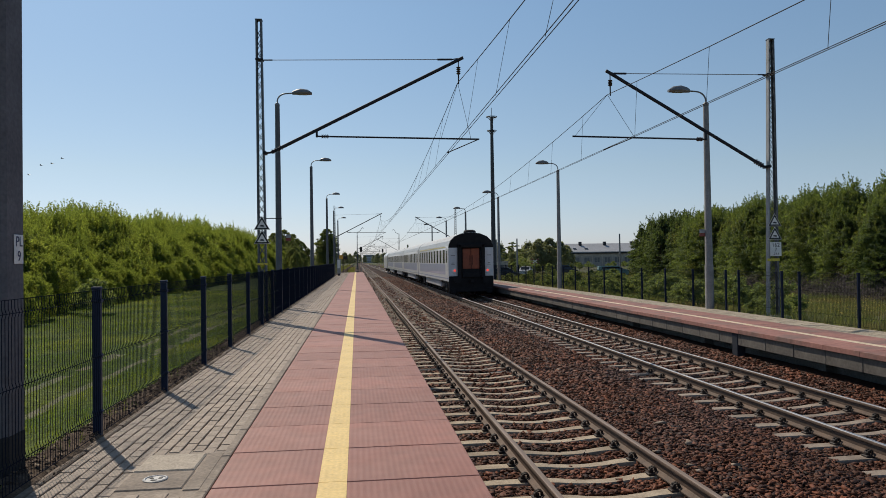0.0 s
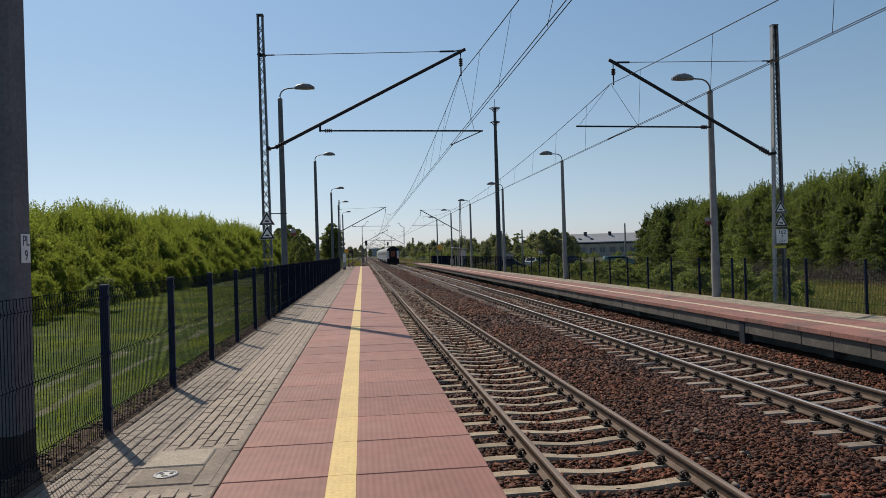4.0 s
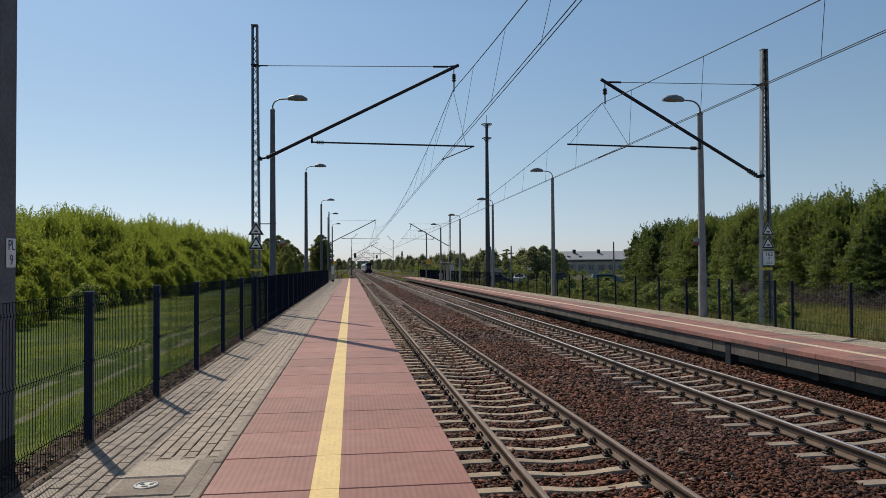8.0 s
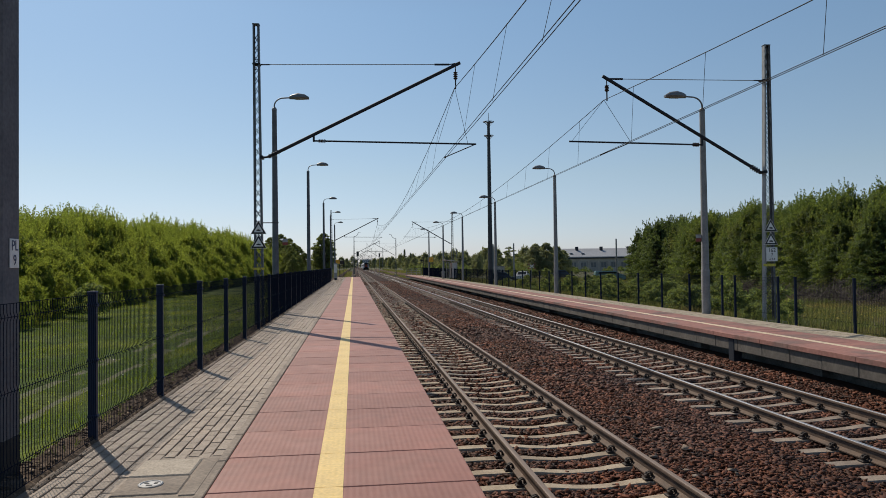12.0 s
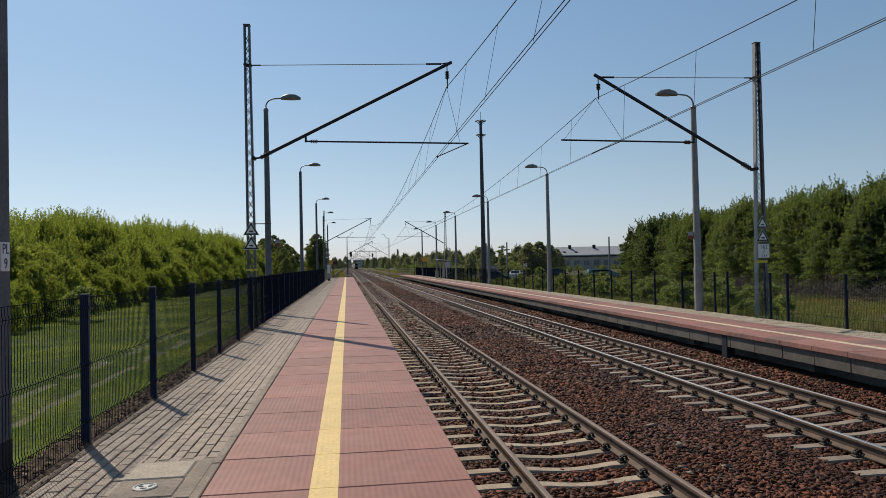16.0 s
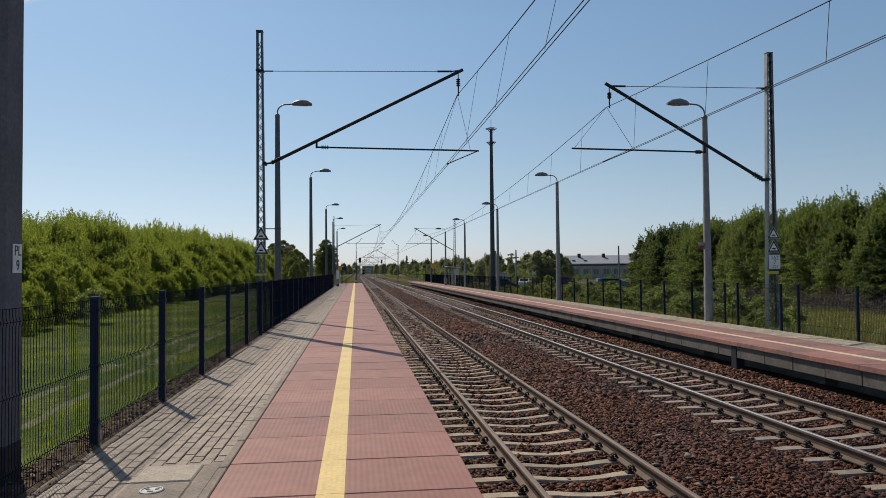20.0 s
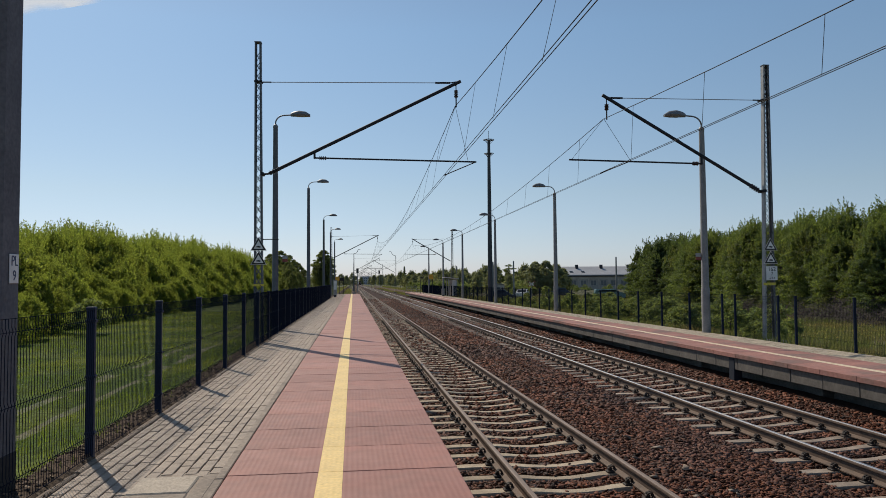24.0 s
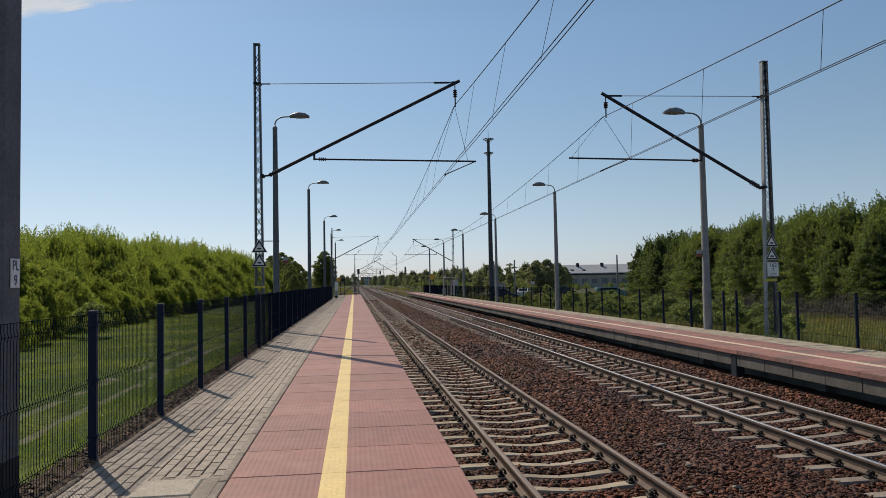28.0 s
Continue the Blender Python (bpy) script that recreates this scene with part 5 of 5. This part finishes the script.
def grass_mesh(name, x0, x1, y0, y1, n, lo, hi, m, dense=None):
    x, y = rng.uniform(x0, x1, n), rng.uniform(y0, y1, n)
    if dense is not None:
        keep = np.array([dense(a, b) for a, b in zip(x, y)])
        x, y = x[keep], y[keep]
    z = np.array([turf_height(a, b) for a, b in zip(x, y)])
    h = rng.uniform(lo, hi, len(x))
    an = rng.uniform(0, 6.28, len(x))
    w = h * 0.045
    lean = rng.normal(size=(len(x), 2)) * h[:, None] * 0.35
    dx, dy = np.cos(an) * w, np.sin(an) * w
    V = np.stack([np.stack([x - dx, y - dy, z - 0.02], 1), np.stack([x + dx, y + dy, z - 0.02], 1), np.stack([x + lean[:, 0], y + lean[:, 1], z + h], 1)], 1)
    return soup(name, V.reshape(-1, 3), np.arange(3 * len(x)).reshape(-1, 3), m)


def off_ruts(x, y):
    return min(abs(x + 4.86), abs(x + 5.80)) > 0.15 + rnd.uniform(-.22, .1) and x < -3.02 - rnd.uniform(0, 0.3) and noise.noise(Vector((x * 0.8, y * 0.5, 9))) > -0.35 + rnd.uniform(-.2, .2)


tagged(part("grass_tufts", grass_mesh("grass_tufts", -3.4, -2.6, 5, 40, 5200, 0.03, 0.09, BLADE, lambda x, y: noise.noise(Vector((x * 3, y * 1.2, 0))) > 0.08), None), "sparse grass tufts on the bare soil strip", "grass", kind="stuff")
tagged(part("grass", grass_mesh("grass", -16, -2.9, 4, 24, 90000, 0.04, 0.11, BLADE, off_ruts), None), "short green grass beside the fence", "grass", kind="stuff")
tagged(part("grass", grass_mesh("grass", -19, -2.9, 24, 60, 70000, 0.06, 0.16, BLADE, off_ruts), None), "short green grass beside the fence", "grass", kind="stuff")
tagged(part("tall_grass", grass_mesh("tall_grass", 11.8, 26, 12, 60, 150000, 0.08, 0.34, TALLG, lambda x, y: noise.noise(Vector((x * 0.7, y * 0.5, 4))) > rnd.uniform(-.5, .25)), None), "tall weedy grass behind the far fence", "grass", kind="stuff")

tagged(part("tall_grass", grass_mesh("tall_grass", 12, 44, 60, 116, 50000, 0.2, 0.55, TALLG, lambda x, y: noise.noise(Vector((x * 0.3, y * 0.2, 4))) > rnd.uniform(-.6, .2)), None), "tall weedy grass on the open ground", "grass", kind="stuff")
for xa, xb, ya, yb in ((-14, -0.6, 113, 300), (9.3, 17, 118, 300)):
    tagged(part("track_weeds", grass_mesh("track_weeds", xa, xb, ya, yb, 26000, 0.25, 0.8, TALLG, lambda x, y: noise.noise(Vector((x * 0.3, y * 0.1, 7))) > rnd.uniform(-.5, .3)), None), "rough weeds beside the tracks", "weeds", kind="stuff")


def litter(name, n, x0, x1, y0, y1, size, m, lift, flatness=0.4):
    """Small curled bits lying on the ground."""
    x, y = rng.uniform(x0, x1, n), rng.uniform(y0, y1, n)
    z = np.array([turf_height(a, b) for a, b in zip(x, y)]) + lift
    c = np.stack([x, y, z], 1)
    u, v = rng.normal(size=(n, 3)) * size, rng.normal(size=(n, 3)) * size
    u[:, 2] *= flatness
    v[:, 2] *= flatness
    V = np.stack([c - u, c + v * 0.7, c + u, c - v * 0.7 + np.array([0, 0, size * 0.3])], 1)
    return soup(name, V.reshape(-1, 3), np.arange(4 * n).reshape(-1, 4), m)


tagged(part("dry_leaves", litter("dry_leaves", 620, -3.25, -2.54, 5, 26, 0.018, DRYLEAF, 0.012), None), "dry leaves and bits on the bare soil", "litter", kind="stuff")
tagged(part("daisies", litter("daisies", 420, -9, -3.6, 6, 30, 0.012, PETAL, 0.07), None), "tiny white flowers in the short grass", "flowers", kind="stuff")


tagged(part("blossoms", litter("blossoms", 3600, 16.0, 23, 23, 31.5, 0.012, BLOSSOM, 0.24), None), "yellow flowers in the tall grass behind the fence", "flowers", kind="stuff")


def brush_pile(x, y, w, h, seed):
    """A heap of dead twigs and stalks."""
    r = random.Random(seed)
    o = empty("brush_pile", (x, y, ground_height(x, y)), "heap of brown dead twigs under the trees", "brush pile", "brush piles")
    g = Geo()
    for _ in range(340):
        a, d = r.uniform(0, 6.28), r.uniform(0, w / 2)
        p = Vector((d * math.cos(a), d * math.sin(a) * 1.6, r.uniform(0, h) * (1 - (2 * d / w) ** 2)))
        e = p + Vector((r.gauss(0, 0.5), r.gauss(0, 0.5), r.uniform(-0.15, 0.6)))
        g.tube(p - Vector((0, 0, 0.05)), e, 0.010, 0.004, 3, caps=False)
    tagged(part("dead_wood", g, DEADWOOD, o, fix=False), kind="stuff")


for i, (x, y, w, h) in enumerate(((24.6, 37.5, 3.2, 1.0), (25.2, 41.5, 3.0, 0.8), (24.2, 33.8, 3.4, 0.9), (26.4, 46.5, 2.8, 0.7), (25.6, 35.6, 3.0, 1.2), (24.6, 30.6, 3.0, 0.8))):
    brush_pile(x, y, w, h, 300 + i)

# ---- a thin cloud high over the left ----
def cloud():
    m = bpy.data.materials.new("cloud_white")
    m.use_nodes = True
    n, l = m.node_tree.nodes, m.node_tree.links
    n.remove(n["Principled BSDF"])
    tc, tx, mr = n.new("ShaderNodeTexCoord"), n.new("ShaderNodeTexNoise"), n.new("ShaderNodeMapRange")
    ln, ad = n.new("ShaderNodeVectorMath"), n.new("ShaderNodeMath")
    tr, tl, df = n.new("ShaderNodeBsdfTransparent"), n.new("ShaderNodeBsdfTranslucent"), n.new("ShaderNodeBsdfDiffuse")
    mx, m2 = n.new("ShaderNodeMixShader"), n.new("ShaderNodeMixShader")
    tl.inputs[0].default_value = df.inputs[0].default_value = (0.66, 0.71, 0.76, 1)
    ln.operation, ad.operation = "LENGTH", "SUBTRACT"
    tx.inputs["Scale"].default_value, tx.inputs["Detail"].default_value = 3.0, 6
    l.new(tc.outputs["Object"], tx.inputs["Vector"])
    l.new(tc.outputs["Object"], ln.inputs[0])
    l.new(ln.outputs["Value"], ad.inputs[0])
    l.new(tx.outputs[0], ad.inputs[1])
    mr.inputs["From Min"].default_value, mr.inputs["From Max"].default_value = 0.60, 0.34
    l.new(ad.outputs[0], mr.inputs["Value"])
    mx.inputs[0].default_value = 0.95
    l.new(df.outputs[0], mx.inputs[1])
    l.new(tl.outputs[0], mx.inputs[2])
    l.new(mr.outputs[0], m2.inputs[0])
    l.new(tr.outputs[0], m2.inputs[1])
    l.new(mx.outputs[0], m2.inputs[2])
    l.new(m2.outputs[0], n["Material Output"].inputs[0])
    N = 24
    V = [(-1 + 2 * i / N, -1 + 2 * j / N, 0.03 * noise.noise(Vector((i * 0.4, j * 0.4, 2)))) for j in range(N + 1) for i in range(N + 1)]
    F = [(j * (N + 1) + i, j * (N + 1) + i + 1, (j + 1) * (N + 1) + i + 1, (j + 1) * (N + 1) + i) for j in range(N) for i in range(N)]
    o = tagged(part("cloud", soup("cloud", V, F, m), None, at=pose(*CLOUD)), "thin white cloud in the blue sky", "cloud", kind="structure")
    o.scale = (1200, 540, 60)


CLOUD = (-1710, 3337, 1400, 0, 0, -25)
cloud()

# ---- barn ----
barn = empty("barn", (79, 205, -0.6), "long low grey barn with a pitched metal roof", "building")
part("wall", Geo().box(-20, 20, 0, 11, -0.6, 3.9), BARNWALL, barn)
part("roof", Geo().prism([(-0.7, 3.85), (5.5, 6.35), (11.7, 3.85), (11.7, 4.1), (5.5, 6.6), (-0.7, 4.1)], "x", -20.8, 20.8), BARNROOF, barn)
# dark strip drawn in place of the shadow below the roof edge
part("fascia", Geo().box(-20.1, 20.1, -0.5, -0.02, 3.55, 3.84), DARKMET, barn, "dark strip painting the shade under the eaves")
part("pale_band", Geo().box(-20.05, 20.05, -0.05, -0.004, 2.75, 3.5), OLDPLASTER, barn, "pale band along the wall")
for i in range(13):
    w = part("window", Geo().cbox(-0.75, 0.75, -0.03, 0.02, 1.0, 2.4, 0.02), DULLGLASS, barn, "dull grey window", at=(-18.4 + 3.05 * i, 0, 0))
    part("mullion", Geo().box(-0.05, 0.05, -0.06, -0.03, 1.0, 2.4), OLDPLASTER, w)
for i in range(14):
    part("pilaster", Geo().cbox(-0.18, 0.18, -0.09, -0.002, 0.0, 2.74, 0.01), OLDPLASTER, barn, at=(-19.9 + 3.05 * i, 0, 0))
for x in (-13, -5.5, 3, 11):
    part("chimney", Geo().cbox(-0.4, 0.4, -0.4, 0.4, 0, 1.5, 0.04), DARKMET, barn, at=(x, 4.2, 5.6))
for x in (-15.5, -12.0):
    part("skylight", Geo().cbox(-0.5, 0.5, -0.6, 0.6, -0.03, 0.03, 0.01), TINT, barn, at=pose(x, 1.4, 5.0, 21.9, 0, 0))


# ---- vehicles ----
def car(x, y, turn, paint, label, long=4.1, tall=1.45, van=False):
    """Parked car along its own Y, nose to -Y."""
    o = empty("car" if not van else "van", pose(x, y, ground_height(x, y), 0, 0, turn), label, "car" if not van else "van", "parked vehicles")
    w, L = 0.85, long / 2
    if van:
        prof = [(-L, 0.35), (-L, 0.95), (-L + 0.7, 1.15), (-L + 1.3, tall), (L - 0.1, tall), (L, 1.0), (L, 0.35)]
        glass = [(-L + 0.85, 1.18), (-L + 1.35, tall - 0.12), (L - 0.5, tall - 0.12), (L - 0.4, 1.18)]
    else:
        prof = [(-L, 0.35), (-L, 0.65), (-L + 0.9, 0.88), (-L + 1.6, tall), (L - 1.2, tall), (L - 0.4, 0.95), (L, 0.85), (L, 0.35)]
        glass = [(-L + 1.05, 0.92), (-L + 1.65, tall - 0.1), (L - 1.25, tall - 0.1), (L - 0.75, 0.94)]
    body = part("body", Geo().prism(prof, "x", -w, w), paint, o)
    for v in body.data.vertices:
        if v.co.z > 0.97:
            v.co.x *= 0.82
    for s in (-1, 1):
        part("side_window", Geo().prism(glass, "x", s * w * 0.87 - 0.05, s * w * 0.87 + 0.05), TINT, o)
        part("headlight", Geo().cbox(-0.16, 0.16, -0.02, 0.02, -0.07, 0.07, 0.01), WHITE, o, at=(s * 0.6, -L - 0.005, 0.6))
        for yy in (-L + 0.75, L - 0.8):
            wh = part("wheel", Geo().tube((-0.1, 0, 0), (0.1, 0, 0), 0.31, n=18), RUBBER, o, at=(s * (w - 0.06), yy, 0.31))
            part("rim", Geo().tube((s * 0.095, 0, 0), (s * 0.112, 0, 0), 0.2, n=14), GALV, wh)
    a, b = (glass[0], glass[1])
    part("windscreen", Geo().prism([(a[0] - 0.16, a[1]), (b[0] - 0.14, b[1]), (b[0] - 0.12, b[1]), (a[0] - 0.14, a[1])], "x", -w * 0.76, w * 0.76), TINT, o)
    if not van:
        part("rear_screen", Geo().prism([(L - 1.12, tall - 0.06), (L - 0.46, 0.98), (L - 0.43, 1.0), (L - 1.09, tall - 0.04)], "x", -w * 0.76, w * 0.76), TINT, o)
    part("bumper", Geo().cbox(-w, w, -L - 0.04, -L + 0.1, 0.3, 0.5, 0.03), RUBBER, o)
    return o


car(26.2, 110.5, 158, CARWHITE, "white parked hatchback beyond the fence")
car(34.0, 115.5, 80, CARDARK, "dark parked car beyond the fence", 3.8, 1.5)
car(21.1, 102, 75, CARDARK, "dark blue parked car beyond the fence")
car(33.4, 92, 80, CARTEAL, "teal parked van beyond the fence", 3.9, 1.5, True)
car(16.5, 150, 60, CARDARK, "dark parked car in the distance")


# ---- platform furniture ----
def sign_post(x, y, z, w, h, paint, label, tall=2.9):
    o = empty("station_sign", (x, y, 0), label, "sign")
    for s in (-1, 1):
        part("post", Geo().tube((s * w * 0.4, 0, 0), (s * w * 0.4, 0, tall), 0.035, n=8), DARKMET, o)
    part("board", Geo().cbox(-w / 2, w / 2, -0.06, -0.036, z - h / 2, z + h / 2, 0.008), paint, o)
    return o


sign_post(-2.35, 110, 2.35, 0.6, 0.6, ORANGE, "orange timetable board on two posts")
sign_post(-1.75, 111, 2.25, 0.7, 0.45, BLACK, "small black information board on posts")
sign_post(11.0, 103, 2.45, 0.65, 0.65, ORANGE, "orange timetable board on two posts")
sign_post(10.2, 108, 2.35, 0.5, 0.25, BLACK, "small black information board on posts")


case = empty("information_case", (-2.15, 88, 0), "slim pale grey timetable case on a steel foot", "information case")
part("panel", Geo().cbox(-0.22, 0.22, -0.07, 0.07, 0.25, 2.05, 0.02), GALV, case)
part("sheet", Geo().box(-0.17, 0.17, -0.078, -0.07, 0.9, 1.9), WHITE, case, "white printed sheet behind glass")
part("foot", Geo().cbox(-0.16, 0.16, -0.05, 0.05, 0.0, 0.26, 0.01), DARKMET, case)


def shelter(x, y):
    o = empty("platform_shelter", (x, y, 0), "small grey platform shelter with a sloping roof", "shelter")
    for sx in (-0.55, 0.55):
        for sy in (-1.2, 1.2):
            part("post", Geo().cbox(sx - 0.05, sx + 0.05, sy - 0.05, sy + 0.05, 0, 2.35, 0.01), GALV, o)
    part("roof", Geo().prism([(-1.15, 2.55), (0.8, 2.35), (0.8, 2.42), (-1.15, 2.62)], "y", -1.5, 1.5), PALEWALL, o)
    part("back_wall", Geo().cbox(0.53, 0.58, -1.2, 1.2, 0.15, 2.3, 0.01), LAMPGREY, o)
    for sy in (-1.2, 1.2):
        part("side_wall", Geo().cbox(-0.12, 0.53, sy - 0.02, sy + 0.02, 0.15, 2.2, 0.01), PALEWALL, o)
    part("bench", Geo().cbox(0.1, 0.5, -1.1, 1.1, 0.42, 0.48, 0.01), DARKMET, o)
    o.scale = (0.84, 0.84, 0.87)
    return o


shelter(11.35, 83.5)
bin_ = empty("litter_bin", (10.9, 88, 0), "small grey litter bin on the far platform", "litter bin")
part("body", Geo().lathe([(0.2, 0.1), (0.22, 0.85), (0.2, 0.9)], 14), GALV, bin_)
part("foot", Geo().lathe([(0.15, 0), (0.15, 0.1)], 12), DARKMET, bin_)


def lamp_sign(x, y, z, label, k=1.0):
    o = empty("sector_sign", (x, y, z), label, "sign", "sector signs")
    part("white_field", Geo().cbox(-0.16 * k, 0.16 * k, -0.006, 0.006, 0.0, 0.2 * k, 0.003), GALV, o)
    part("red_field", Geo().cbox(-0.16 * k, 0.16 * k, -0.006, 0.006, -0.18 * k, -0.002, 0.003), REDSIGN, o)
    part("bracket", Geo().cbox(-0.2 * k, 0.2 * k, 0.006, 0.02, 0.02, 0.05, 0.003), DARKMET, o)


lamp_sign(-2.50, 27.26, 2.60, "small white and red sign on the lamp post", 0.6)
lamp_sign(11.15, 22.36, 2.45, "small white and red sign on the lamp post", 0.6)

hut = empty("equipment_hut", (22.3, 112, -0.95), "small grey equipment hut beyond the fence", "hut")
part("wall", Geo().cbox(-1.1, 1.1, -0.9, 0.9, 0, 2.2, 0.02), BARNWALL, hut)
part("roof", Geo().cbox(-1.2, 1.2, -1.0, 1.0, 2.2, 2.32, 0.02), POLE, hut)
part("door", Geo().cbox(-0.4, 0.4, -0.93, -0.9, 0.1, 1.8, 0.01), LAMPGREY, hut)

# rail crossing mark and poles in the distance
cross = empty("crossing_sign", (23.2, 93, -0.93), "red and white crossed boards on a post", "sign")
part("post", Geo().tube((0, 0, 0), (0, 0, 2.4), 0.04, n=8), GALV, cross)
for a in (35, -35):
    b = part("board", Geo().cbox(-0.6, 0.6, -0.01, 0.01, -0.07, 0.07, 0.004), REDSIGN, cross, at=pose(0, -0.05 - (a > 0) * 0.025, 2.28, 0, a, 0))
    part("white_field", Geo().cbox(-0.35, 0.35, -0.014, -0.01, -0.06, 0.06, 0.002), WHITE, b)
util = empty("utility_pole", (37.4, 100, -0.6), "thin grey wooden utility pole", "pole", "utility poles")
part("shaft", Geo().lathe([(0.14, -0.3), (0.13, 2), (0.10, 5.7)], 10), POLE, util, smooth=True)
for x, y in ((24.2, 108), (21.8, 112), (20.0, 140)):
    copy_thing(util, pose(x, y, -0.9))


def signal(x, y, h):
    o = empty("rail_signal", (x, y, -0.6), "dark railway colour-light signal on a grey post", "signal", "rail signals")
    part("post", Geo().tube((0, 0, 0), (0, 0, h), 0.07, n=10), GALV, o)
    part("head", Geo().cbox(-0.28, 0.28, -0.12, 0.05, h - 0.1, h + 1.1, 0.06), BLACK, o)
    for k in range(3):
        part("visor", Geo().tube((0, -0.3, h + 0.15 + 0.35 * k), (0, -0.12, h + 0.15 + 0.35 * k), 0.12, n=10), BLACK, o)
    return o


signal(1.0, 172, 4.6)
signal(9.3, 262, 5.6)
block = empty("apartment_building", (14, 900, -0.6), "distant grey apartment building at the end of the line", "building")
part("wall", Geo().box(-6, 8, 0, 12, 0, 9.6), BLUEWALL, block)
part("roof", Geo().box(-6.4, 8.4, -0.4, 12.4, 9.6, 10.2), BLUEWALL, block)
for i in range(6):
    for k in range(3):
        part("window", Geo().cbox(-0.6, 0.6, -0.08, 0.02, -0.5, 0.5, 0.02), TINT, block, at=(-5.0 + 2.4 * i, 0, 1.9 + 3 * k))


# ---- birds ----
def bird(x, z):
    o = empty("bird", (x, 60, z), "small dark bird in flight", "bird", "flying birds")
    part("body", Geo().tube((0.09, 0, 0), (-0.02, 0, 0.005), 0.008, 0.03, 8).tube((-0.02, 0, 0.005), (-0.11, 0, 0), 0.03, 0.012, 8), BLACK, o)
    for s in (-1, 1):
        part("wing", Geo().add([(-0.05, s * 0.02, 0.01), (0.04, s * 0.02, 0.01), (0.02, s * 0.22, 0.07), (-0.03, s * 0.2, 0.07),
                                (-0.05, s * 0.02, 0.0), (0.04, s * 0.02, 0.0), (0.02, s * 0.22, 0.062), (-0.03, s * 0.2, 0.062)],
                               [(0, 1, 2, 3), (7, 6, 5, 4), (0, 4, 5, 1), (1, 5, 6, 2), (2, 6, 7, 3), (3, 7, 4, 0)]), BLACK, o)
    part("tail", Geo().add([(0.08, -0.01, 0), (0.08, 0.01, 0), (0.16, 0.03, 0), (0.16, -0.03, 0), (0.08, -0.01, 0.006), (0.08, 0.01, 0.006), (0.16, 0.03, 0.004), (0.16, -0.03, 0.004)],
                           [(3, 2, 1, 0), (4, 5, 6, 7), (0, 1, 5, 4), (1, 2, 6, 5), (2, 3, 7, 6), (3, 0, 4, 7)]), BLACK, o)
    return o


BIRDS = ((-22.91, 10.11), (-23.67, 9.71), (-24.47, 9.57), (-25.39, 8.82))
FLOCK = [(bird(x, z), x, z) for x, z in BIRDS]


def motions():
    for o, x, z in FLOCK:
        walk(o, [(t, pose(x - 6.0 * t, 60, z + 0.5 * t)) for t in (0, 0.25, 0.5, 1, 2, 4, 8, 14, 21, 28)])
    rows = [(t / 10, pose(XB, 44.0 + 30.4 * t / 10, RAIL_Z)) for t in range(0, 10)] + [(float(t), pose(XB, 44.0 + 30.4 * t, RAIL_Z)) for t in range(1, 29)]
    walk(train, rows)


motions()
